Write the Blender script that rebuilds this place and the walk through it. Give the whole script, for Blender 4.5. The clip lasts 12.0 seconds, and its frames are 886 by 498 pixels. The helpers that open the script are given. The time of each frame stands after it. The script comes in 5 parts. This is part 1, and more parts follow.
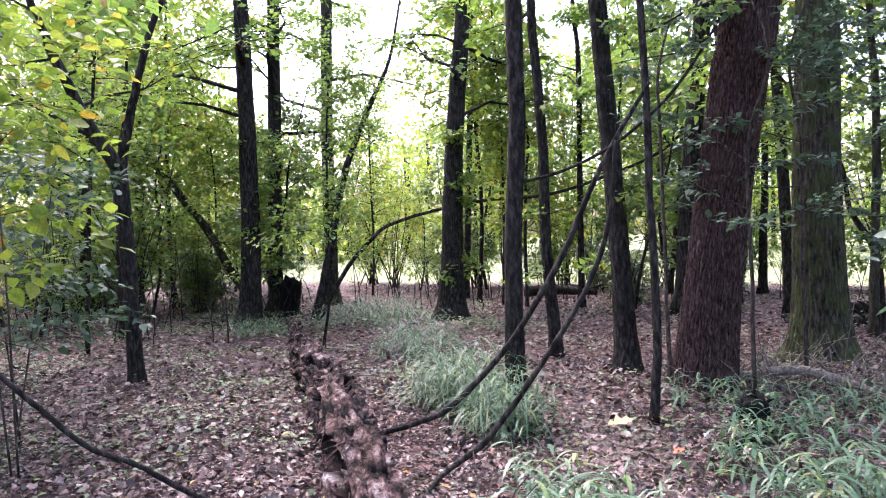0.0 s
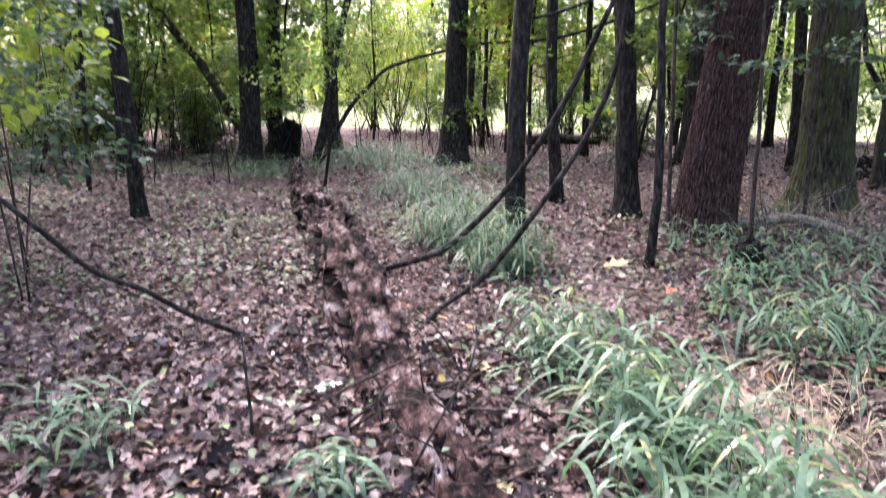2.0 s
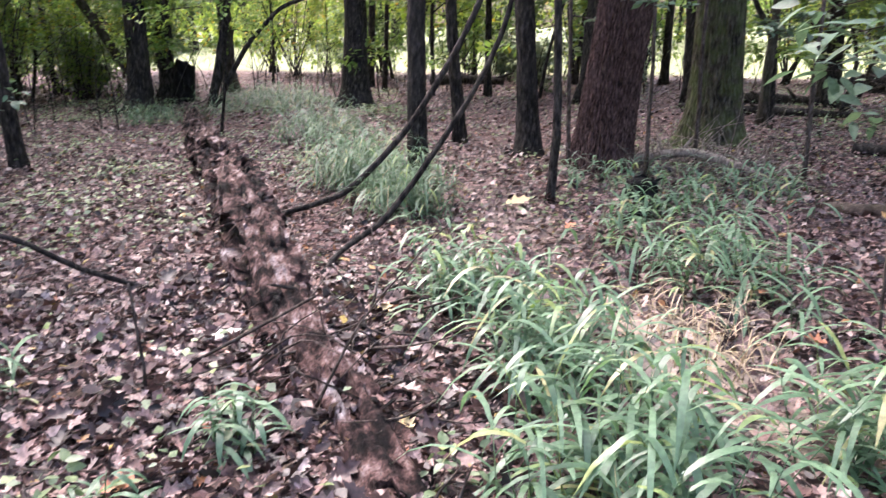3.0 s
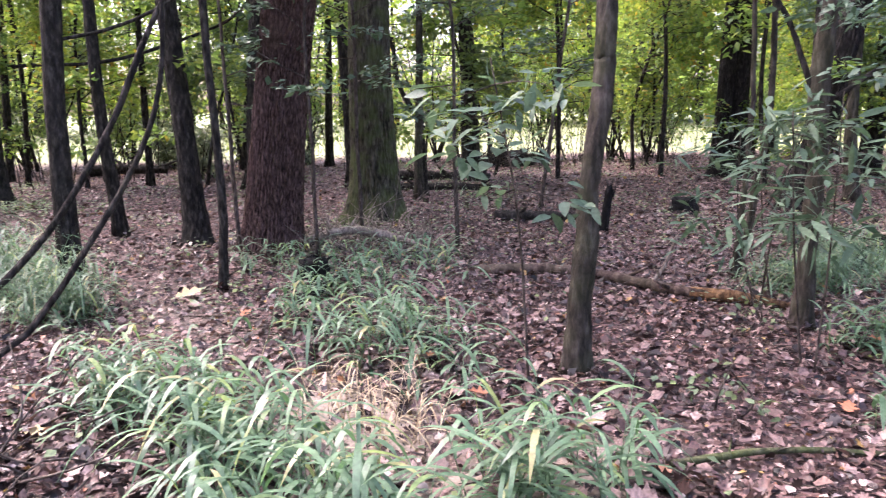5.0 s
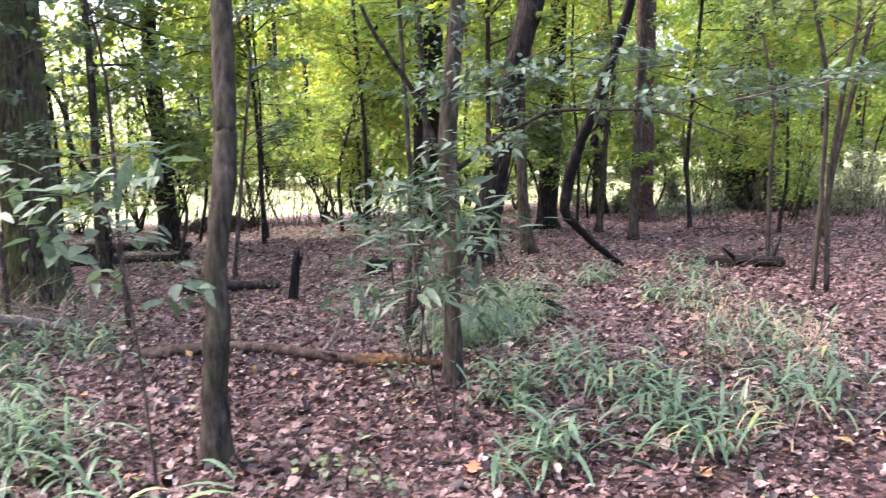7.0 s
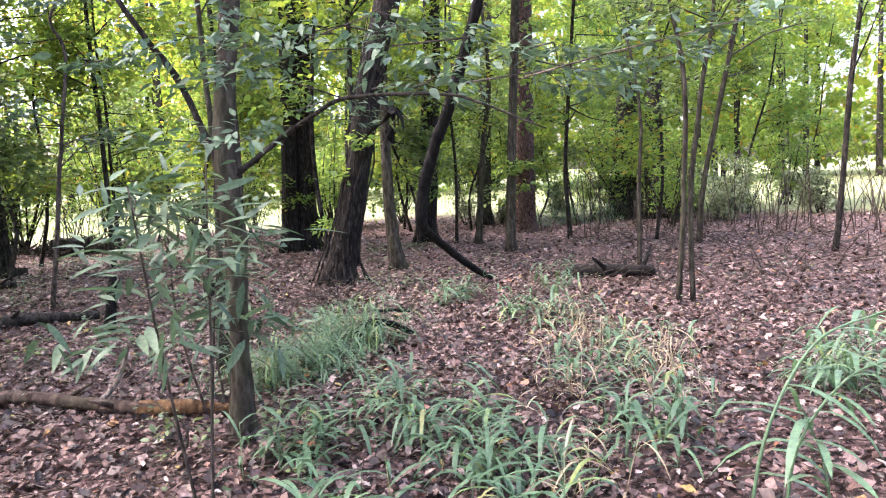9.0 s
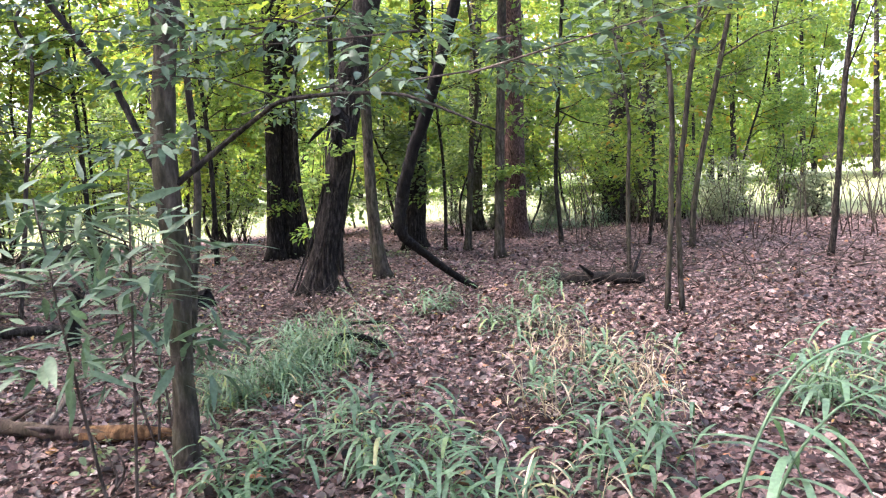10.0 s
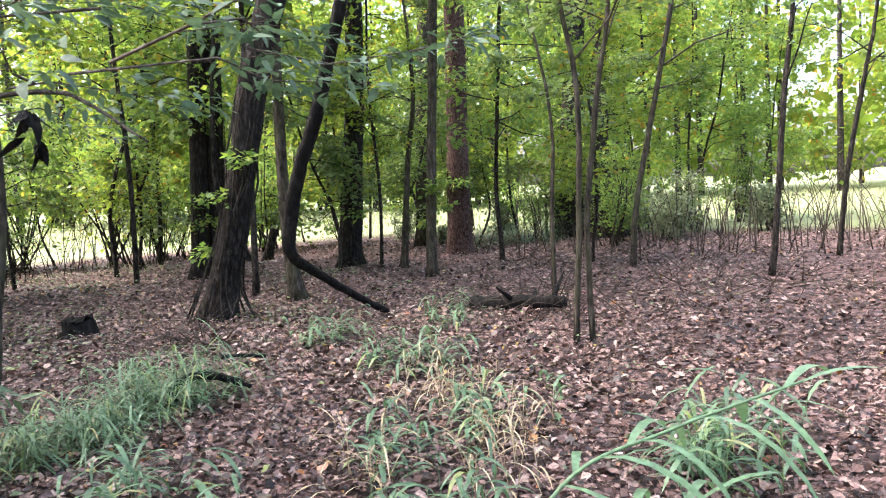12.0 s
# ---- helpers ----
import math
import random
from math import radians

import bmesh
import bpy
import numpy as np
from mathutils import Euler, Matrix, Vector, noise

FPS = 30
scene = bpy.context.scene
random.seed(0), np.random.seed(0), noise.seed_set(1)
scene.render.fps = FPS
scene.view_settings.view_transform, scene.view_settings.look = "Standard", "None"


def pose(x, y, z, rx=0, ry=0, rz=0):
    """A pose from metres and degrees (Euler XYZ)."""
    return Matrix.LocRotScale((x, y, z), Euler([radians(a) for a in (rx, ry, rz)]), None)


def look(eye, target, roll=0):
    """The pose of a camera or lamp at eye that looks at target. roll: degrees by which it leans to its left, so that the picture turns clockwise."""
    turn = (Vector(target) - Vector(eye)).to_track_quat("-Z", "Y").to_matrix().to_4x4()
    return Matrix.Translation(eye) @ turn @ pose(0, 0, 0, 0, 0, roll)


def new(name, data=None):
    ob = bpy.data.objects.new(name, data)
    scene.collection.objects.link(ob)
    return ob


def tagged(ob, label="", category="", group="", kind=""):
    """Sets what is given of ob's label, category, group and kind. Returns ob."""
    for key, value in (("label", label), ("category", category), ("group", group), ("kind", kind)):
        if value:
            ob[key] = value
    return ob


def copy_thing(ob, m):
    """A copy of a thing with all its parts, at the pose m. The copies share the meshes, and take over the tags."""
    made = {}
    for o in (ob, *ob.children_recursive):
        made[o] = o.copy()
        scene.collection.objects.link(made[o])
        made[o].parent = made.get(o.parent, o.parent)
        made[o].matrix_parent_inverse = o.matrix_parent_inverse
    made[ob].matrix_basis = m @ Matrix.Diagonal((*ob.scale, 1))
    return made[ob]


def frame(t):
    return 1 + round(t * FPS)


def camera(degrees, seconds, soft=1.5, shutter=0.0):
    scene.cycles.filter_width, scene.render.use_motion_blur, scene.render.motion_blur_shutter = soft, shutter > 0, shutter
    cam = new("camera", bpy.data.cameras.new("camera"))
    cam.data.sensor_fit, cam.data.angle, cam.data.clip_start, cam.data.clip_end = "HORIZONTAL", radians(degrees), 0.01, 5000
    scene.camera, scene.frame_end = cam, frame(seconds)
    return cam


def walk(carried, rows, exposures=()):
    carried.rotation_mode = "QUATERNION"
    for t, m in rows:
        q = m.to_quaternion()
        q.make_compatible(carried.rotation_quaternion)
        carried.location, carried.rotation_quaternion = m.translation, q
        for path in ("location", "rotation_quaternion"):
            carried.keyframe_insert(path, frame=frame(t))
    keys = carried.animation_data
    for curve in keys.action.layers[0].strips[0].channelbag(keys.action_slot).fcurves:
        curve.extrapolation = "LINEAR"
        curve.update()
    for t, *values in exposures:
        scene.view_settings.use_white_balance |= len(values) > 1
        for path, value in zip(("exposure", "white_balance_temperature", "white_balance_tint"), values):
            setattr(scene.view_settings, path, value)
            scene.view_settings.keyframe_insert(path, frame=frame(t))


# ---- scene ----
cam = camera(60.4, 12.0, soft=1.15, shutter=0.25)
METRES, EYE, TILT, LEAN, TURN = 3.33, 1.5, -0.8, 1.34, 0.0
ROWS = [
    (0.0, 0.0, 0.0, 0.0, 0.0, 0.0, -0.0),
    (0.5, 0.0007, -0.0012, -0.0002, 0.22, -0.2, -0.12),
    (1.0, 0.0005, -0.0015, -0.0006, 0.45, -0.91, -0.27),
    (1.5, -0.0007, -0.0011, -0.0027, 0.48, -2.35, -0.49),
    (2.0, 0.0, 0.0054, -0.0247, 0.19, -11.24, -1.23),
    (2.5, 0.0053, 0.0125, -0.0461, -1.54, -18.58, -1.33),
    (3.0, 0.0161, 0.0137, -0.0347, -6.82, -15.3, -0.94),
    (3.5, 0.0222, 0.0109, -0.0294, -13.24, -12.35, -0.66),
    (5.5, 0.0564, -0.003, -0.0294, -35.71, -8.06, 0.6),
    (6.0, 0.1024, -0.0208, -0.0262, -40.12, -7.06, 1.04),
    (6.5, 0.1596, -0.0516, -0.013, -44.94, -5.99, 1.35),
    (7.0, 0.2001, -0.0586, -0.0129, -50.68, -4.83, 1.54),
    (7.5, 0.2773, -0.0519, -0.0167, -55.8, -3.22, 1.35),
    (9.5, 0.5578, -0.0626, -0.0343, -57.93, -3.96, 2.77),
    (10.0, 0.6094, -0.0621, -0.031, -57.92, -3.64, 3.1),
    (10.5, 0.6801, -0.0987, -0.0251, -57.57, -3.12, 2.79),
    (11.0, 0.7436, -0.1173, -0.0277, -58.02, -2.73, 2.25),
    (11.5, 0.8321, -0.1261, -0.0251, -59.71, -2.65, 2.31),
    (12.0, 0.9096, -0.1507, -0.0235, -59.58, -2.89, 3.04),
]
EXPOSURES = [(0.0, 2.85, 5700, 25), (1.5, 2.85, 5700, 25), (2.5, 2.9, 6000, 21), (5.5, 3.08, 6050, 29), (7.5, 3.3, 6150, 25), (9.5, 3.3, 6150, 19), (10.5, 3.2, 6150, 18), (12.0, 3.15, 6200, 11)]
walk(cam, [(t, pose(0, 0, EYE, TILT, LEAN, TURN) @ pose(METRES * x, METRES * y, METRES * z, 90 + pitch, roll, yaw)) for t, x, y, z, yaw, pitch, roll in ROWS],
     exposures=EXPOSURES)

# ---- light: a bright hazy sky above the wood ----
SUN_ELEVATION, SUN_ROTATION = 54.0, -30.0
world = bpy.data.worlds.new("sky")
scene.world = world
world.use_nodes = True
wt = world.node_tree
sky = wt.nodes.new("ShaderNodeTexSky")
sky.sky_type = "NISHITA"
sky.sun_disc = False
sky.sun_elevation = radians(SUN_ELEVATION)
sky.sun_rotation = radians(SUN_ROTATION)
sky.air_density, sky.dust_density, sky.ozone_density = 1.0, 6.0, 1.0
wt.nodes["Background"].inputs["Strength"].default_value = 0.15
wt.links.new(sky.outputs["Color"], wt.nodes["Background"].inputs["Color"])
sun_data = bpy.data.lights.new("sun", "SUN")
sun_data.energy, sun_data.angle, sun_data.color = 0.8, radians(45), (1.0, 0.96, 0.88)
sun = new("sun", sun_data)
a, e = radians(SUN_ROTATION), radians(SUN_ELEVATION)
sun.matrix_world = look((0, 0, 0), (-math.sin(a) * math.cos(e), -math.cos(a) * math.cos(e), -math.sin(e)))


# ---- materials ----
def node_material(name, rough=0.8, spec=0.3):
    m = bpy.data.materials.new(name)
    m.use_nodes = True
    b = m.node_tree.nodes["Principled BSDF"]
    b.inputs["Roughness"].default_value = rough
    b.inputs["Specular IOR Level"].default_value = spec
    return m, m.node_tree.nodes, m.node_tree.links, b


def ramp(nodes, links, source, stops):
    r = nodes.new("ShaderNodeValToRGB")
    while len(r.color_ramp.elements) < len(stops):
        r.color_ramp.elements.new(0.5)
    for el, (pos, col) in zip(r.color_ramp.elements, stops):
        el.position, el.color = pos, (*col, 1)
    links.new(source, r.inputs["Fac"])
    return r.outputs["Color"]


def noise_tex(nodes, links, scale, detail=4.0, vector=None, rough=0.55):
    n = nodes.new("ShaderNodeTexNoise")
    n.inputs["Scale"].default_value, n.inputs["Detail"].default_value = scale, detail
    n.inputs["Roughness"].default_value = rough
    if vector is not None:
        links.new(vector, n.inputs["Vector"])
    return n.outputs["Fac"]


def mix_rgb(nodes, links, fac, a, b, blend="MIX"):
    m = nodes.new("ShaderNodeMix")
    m.data_type, m.blend_type = "RGBA", blend
    for socket, value in ((m.inputs[0], fac), (m.inputs[6], a), (m.inputs[7], b)):
        if hasattr(value, "is_linked"):
            links.new(value, socket)
        elif isinstance(value, tuple):
            socket.default_value = (*value, 1)
        else:
            socket.default_value = value
    return m.outputs[2]


def bark(name, dark, mid, light, moss=0.0, grain=26.0, bump=0.6):
    m, nodes, links, b = node_material(name, 0.92, 0.12)
    tc = nodes.new("ShaderNodeTexCoord")
    mp = nodes.new("ShaderNodeMapping")
    mp.inputs["Scale"].default_value = (1, 1, 0.3)
    links.new(tc.outputs["Object"], mp.inputs["Vector"])
    furrow = noise_tex(nodes, links, grain, 6, mp.outputs["Vector"], 0.65)
    patch = noise_tex(nodes, links, 2.3, 4, tc.outputs["Object"])
    col = ramp(nodes, links, furrow, [(0.38, dark), (0.52, mid), (0.68, light)])
    col = mix_rgb(nodes, links, ramp(nodes, links, patch, [(0.45, (0, 0, 0)), (0.7, (0.25, 0.25, 0.25))]), col, light)
    if moss:
        z = nodes.new("ShaderNodeTexNoise")
        z.inputs["Scale"].default_value = 5.0
        links.new(tc.outputs["Object"], z.inputs["Vector"])
        f = ramp(nodes, links, z.outputs["Fac"], [(0.42, (0, 0, 0)), (0.62, (moss, moss, moss))])
        col = mix_rgb(nodes, links, f, col, (0.075, 0.095, 0.03))
    links.new(col, b.inputs["Base Color"])
    bp = nodes.new("ShaderNodeBump")
    bp.inputs["Strength"].default_value, bp.inputs["Distance"].default_value = bump, 0.03
    links.new(furrow, bp.inputs["Height"])
    links.new(bp.outputs["Normal"], b.inputs["Normal"])
    return m


def leaf(name, stops, rough=0.45, translucent=0.45, spec=0.4, back=(1.0, 1.0, 0.75), blotch=0.5):
    """Leaves: a colour for each leaf, some light let through."""
    m, nodes, links, b = node_material(name, rough, spec)
    g = nodes.new("ShaderNodeNewGeometry")
    tc = nodes.new("ShaderNodeTexCoord")
    col = ramp(nodes, links, g.outputs["Random Per Island"], stops)
    vein = noise_tex(nodes, links, 60.0, 4, tc.outputs["Object"])
    col = mix_rgb(nodes, links, blotch, col, ramp(nodes, links, vein, [(0.35, (0.3, 0.3, 0.3)), (0.65, (1, 1, 1))]), "MULTIPLY")
    links.new(col, b.inputs["Base Color"])
    if translucent:
        t = nodes.new("ShaderNodeBsdfTranslucent")
        links.new(mix_rgb(nodes, links, 1.0, col, back, "MULTIPLY"), t.inputs["Color"])
        mx = nodes.new("ShaderNodeMixShader")
        mx.inputs[0].default_value = translucent
        links.new(b.outputs["BSDF"], mx.inputs[1])
        links.new(t.outputs["BSDF"], mx.inputs[2])
        links.new(mx.outputs["Shader"], nodes["Material Output"].inputs["Surface"])
    return m


BARK_DARK = bark("dark_bark", (0.006, 0.005, 0.0045), (0.024, 0.020, 0.017), (0.075, 0.064, 0.054), 0.0, 30.0, 1.0)
BARK_OAK = bark("furrowed_red_brown_bark", (0.010, 0.006, 0.005), (0.062, 0.036, 0.031), (0.155, 0.10, 0.088), 0.0, 48.0, 0.7)
BARK_MOSS = bark("mossy_bark", (0.012, 0.010, 0.008), (0.055, 0.048, 0.034), (0.13, 0.115, 0.085), 0.6, 26.0, 1.0)
BARK_GREY = bark("smooth_grey_brown_bark", (0.014, 0.011, 0.009), (0.042, 0.034, 0.027), (0.095, 0.079, 0.065), 0.14, 24.0, 0.8)
# copy of BARK_DARK, darkened to offset the raised exposure late in the walk
BARK_DARKER = bark("darker_bark", (0.005, 0.004, 0.0035), (0.016, 0.013, 0.0115), (0.048, 0.040, 0.035), 0.0, 30.0, 1.0)
BARK_TWIG = bark("twig_bark", (0.02, 0.015, 0.012), (0.055, 0.042, 0.034), (0.13, 0.105, 0.09), 0.0, 40.0, 0.3)
PALE_WOOD = bark("bleached_dead_wood", (0.05, 0.038, 0.03), (0.16, 0.127, 0.104), (0.31, 0.26, 0.22), 0.0, 40.0, 0.4)
BARK_BLACK = bark("charred_bark", (0.004, 0.0035, 0.0035), (0.009, 0.008, 0.0075), (0.024, 0.021, 0.019), 0.0, 20.0, 0.9)


def rotten_wood():
    """Crumbling wood: black patches, red-brown crumbs and bleached bark plates, with shade painted into the hollows."""
    m, nodes, links, b = node_material("rotten_wood", 0.95, 0.1)
    tc = nodes.new("ShaderNodeTexCoord")
    mp = nodes.new("ShaderNodeMapping")
    mp.inputs["Scale"].default_value = (1, 0.55, 1)
    links.new(tc.outputs["Object"], mp.inputs["Vector"])
    plates = noise_tex(nodes, links, 7.0, 9, mp.outputs["Vector"], 0.7)
    crumbs = noise_tex(nodes, links, 70.0, 5, tc.outputs["Object"], 0.7)
    col = ramp(nodes, links, plates, [(0.43, (0.004, 0.003, 0.003)), (0.49, (0.03, 0.018, 0.016)), (0.55, (0.11, 0.064, 0.055)), (0.61, (0.23, 0.18, 0.172)), (0.68, (0.40, 0.345, 0.335))])
    col = mix_rgb(nodes, links, 0.6, col, ramp(nodes, links, crumbs, [(0.40, (0.12, 0.12, 0.12)), (0.58, (1, 1, 1))]), "MULTIPLY")
    # shade inside the carved hollows, put into the colour as near-black
    hollow_shade = nodes.new("ShaderNodeAttribute")
    hollow_shade.attribute_name = "hollow"
    col = mix_rgb(nodes, links, hollow_shade.outputs["Fac"], col, (0.006, 0.0045, 0.004))
    links.new(col, b.inputs["Base Color"])
    bp = nodes.new("ShaderNodeBump")
    bp.inputs["Strength"].default_value, bp.inputs["Distance"].default_value = 0.8, 0.012
    links.new(crumbs, bp.inputs["Height"])
    links.new(bp.outputs["Normal"], b.inputs["Normal"])
    return m


ROTTEN = rotten_wood()
LOG_BARK = bark("fallen_log_bark", (0.018, 0.012, 0.010), (0.062, 0.041, 0.033), (0.14, 0.10, 0.082), 0.1, 18.0, 0.8)
ORANGE_WOOD = bark("peeling_orange_wood", (0.04, 0.02, 0.01), (0.12, 0.066, 0.033), (0.23, 0.138, 0.072), 0.0, 25.0, 0.6)

LEAF_CANOPY = leaf("canopy_leaves", [(0.0, (0.11, 0.19, 0.05)), (0.4, (0.165, 0.265, 0.06)), (0.75, (0.22, 0.325, 0.065)), (0.97, (0.31, 0.38, 0.075)), (1.0, (0.36, 0.24, 0.03))], 0.5, 0.65)
LEAF_UNDER = leaf("understory_leaves", [(0.0, (0.08, 0.13, 0.055)), (0.45, (0.14, 0.21, 0.07)), (0.8, (0.21, 0.29, 0.085)), (1.0, (0.28, 0.34, 0.09))], 0.4, 0.58)
LEAF_PALE = leaf("pale_bush_leaves", [(0.0, (0.11, 0.15, 0.09)), (0.5, (0.19, 0.235, 0.14)), (1.0, (0.27, 0.30, 0.18))], 0.45, 0.5)
LEAF_YELLOW = leaf("yellow_green_leaves", [(0.0, (0.16, 0.25, 0.04)), (0.5, (0.23, 0.32, 0.045)), (0.9, (0.32, 0.38, 0.06)), (1.0, (0.42, 0.24, 0.03))], 0.45, 0.68)
LEAF_LANCE = leaf("grey_green_lance_leaves", [(0.0, (0.055, 0.095, 0.06)), (0.5, (0.095, 0.15, 0.09)), (1.0, (0.15, 0.21, 0.12))], 0.5, 0.35, 0.35, (0.9, 1.0, 0.8))
GRASS = leaf("broad_grass_blades", [(0.0, (0.065, 0.125, 0.065)), (0.5, (0.125, 0.21, 0.115)), (0.85, (0.17, 0.265, 0.15)), (0.95, (0.22, 0.29, 0.08)), (1.0, (0.42, 0.35, 0.20))], 0.4, 0.38, 0.45, (0.85, 1.0, 0.7))
GRASS_DRY = leaf("dry_straw", [(0.0, (0.30, 0.22, 0.13)), (0.6, (0.42, 0.33, 0.21)), (1.0, (0.52, 0.44, 0.30))], 0.6, 0.2)
FIELD_GRASS = leaf("field_grass", [(0.0, (0.13, 0.16, 0.07)), (0.6, (0.21, 0.225, 0.11)), (1.0, (0.32, 0.30, 0.17))], 0.6, 0.4)
HERB = leaf("seedling_leaves", [(0.0, (0.085, 0.13, 0.065)), (0.6, (0.155, 0.21, 0.105)), (1.0, (0.25, 0.30, 0.11))], 0.4, 0.35)
LITTER = leaf("fallen_leaves", [(0.0, (0.010, 0.006, 0.005)), (0.3, (0.045, 0.023, 0.020)), (0.55, (0.145, 0.080, 0.068)), (0.80, (0.27, 0.168, 0.145)), (0.93, (0.38, 0.268, 0.236)), (0.972, (0.45, 0.352, 0.315)), (0.985, (0.34, 0.12, 0.05)), (1.0, (0.38, 0.29, 0.08))], 0.48, 0.06, 0.35, blotch=0.85)
YELLOW_LEAF = leaf("yellow_fallen_leaf", [(0.0, (0.46, 0.34, 0.15)), (1.0, (0.52, 0.41, 0.22))], 0.5, 0.15)
ORANGE_LEAF = leaf("orange_fallen_leaf", [(0.0, (0.42, 0.15, 0.07)), (1.0, (0.50, 0.22, 0.12))], 0.5, 0.1)
PALE_LEAF = leaf("pale_fallen_leaf", [(0.0, (0.50, 0.46, 0.38)), (1.0, (0.60, 0.55, 0.44))], 0.5, 0.1)


def ground_material():
    """Leaf mould under the trees, trodden sandy soil on the footpath, grass on the open field."""
    m, nodes, links, b = node_material("forest_floor", 0.95, 0.15)
    tc = nodes.new("ShaderNodeTexCoord")
    p = tc.outputs["Object"]
    fine = noise_tex(nodes, links, 34.0, 8, p, 0.7)
    broad = noise_tex(nodes, links, 1.1, 5, p)
    mould = ramp(nodes, links, fine, [(0.35, (0.006, 0.004, 0.004)), (0.5, (0.026, 0.017, 0.015)), (0.68, (0.12, 0.08, 0.073))])
    mould = mix_rgb(nodes, links, ramp(nodes, links, broad, [(0.4, (0, 0, 0)), (0.65, (0.5, 0.5, 0.5))]), mould, (0.045, 0.031, 0.026))
    cells = nodes.new("ShaderNodeTexVoronoi")
    cells.inputs["Scale"].default_value = 26.0
    warp = mix_rgb(nodes, links, 0.05, p, nodes.new("ShaderNodeTexNoise").outputs["Color"], "ADD")
    links.new(warp, cells.inputs["Vector"])
    split = nodes.new("ShaderNodeSeparateColor")
    links.new(cells.outputs["Color"], split.inputs["Color"])
    flecks = ramp(nodes, links, split.outputs[0], [(0.0, (0.008, 0.005, 0.005)), (0.45, (0.05, 0.031, 0.029)), (0.8, (0.17, 0.098, 0.09)), (1.0, (0.31, 0.21, 0.195))])
    mould = mix_rgb(nodes, links, 0.65, mould, flecks)
    path = nodes.new("ShaderNodeAttribute")
    path.attribute_name = "path"
    sand = ramp(nodes, links, fine, [(0.3, (0.20, 0.16, 0.125)), (0.7, (0.38, 0.32, 0.26))])
    col = mix_rgb(nodes, links, path.outputs["Fac"], mould, sand)
    meadow = nodes.new("ShaderNodeAttribute")
    meadow.attribute_name = "meadow"
    grass = ramp(nodes, links, fine, [(0.3, (0.13, 0.16, 0.07)), (0.7, (0.25, 0.26, 0.13))])
    col = mix_rgb(nodes, links, meadow.outputs["Fac"], col, grass)
    links.new(col, b.inputs["Base Color"])
    bp = nodes.new("ShaderNodeBump")
    bp.inputs["Strength"].default_value, bp.inputs["Distance"].default_value = 0.7, 0.03
    links.new(fine, bp.inputs["Height"])
    links.new(bp.outputs["Normal"], b.inputs["Normal"])
    return m


FLOOR = ground_material()


# ---- builders ----
def mesh_from(name, verts, quads, smooth=True):
    """A mesh from arrays of corners and quads."""
    verts, quads = np.asarray(verts, np.float32), np.asarray(quads, np.int32)
    me = bpy.data.meshes.new(name)
    me.vertices.add(len(verts))
    me.vertices.foreach_set("co", verts.ravel())
    me.loops.add(quads.size)
    me.loops.foreach_set("vertex_index", quads.ravel())
    me.polygons.add(len(quads))
    me.polygons.foreach_set("loop_start", np.arange(0, quads.size, 4, dtype=np.int32))
    me.update(calc_edges=True)
    me.polygons.foreach_set("use_smooth", np.full(len(quads), smooth))
    return me


def joined(pieces):
    """One pair of arrays from several pairs of corners and quads."""
    vs, qs, n = [], [], 0
    for v, q in pieces:
        vs.append(np.asarray(v, float))
        qs.append(np.asarray(q, int) + n)
        n += len(v)
    return np.concatenate(vs), np.concatenate(qs)


def part(name, pair, material, parent=None, label=""):
    me = mesh_from(name, *pair)
    me.materials.append(material)
    ob = new(name, me)
    if parent is not None:
        ob.parent = parent
    return tagged(ob, label) if label else ob


def thing(name, at, label, category, group="", kind=""):
    ob = new(name)
    ob.empty_display_size = 0.1
    ob.location = at
    return tagged(ob, label, category, group, kind)


def spline(points, steps):
    """Points along a smooth curve through the given ones."""
    p = np.asarray(points, float)
    if len(p) == 2:
        return p[0] + (p[1] - p[0]) * np.linspace(0, 1, steps * 1 + 1)[:, None]
    q = np.vstack([2 * p[0] - p[1], p, 2 * p[-1] - p[-2]])
    out = []
    for i in range(1, len(q) - 2):
        for s in np.linspace(0, 1, steps, endpoint=False):
            a, b, c, d = q[i - 1], q[i], q[i + 1], q[i + 2]
            out.append(0.5 * (2 * b + (c - a) * s + (2 * a - 5 * b + 4 * c - d) * s * s + (3 * b - a - 3 * c + d) * s ** 3))
    out.append(p[-1])
    return np.array(out)


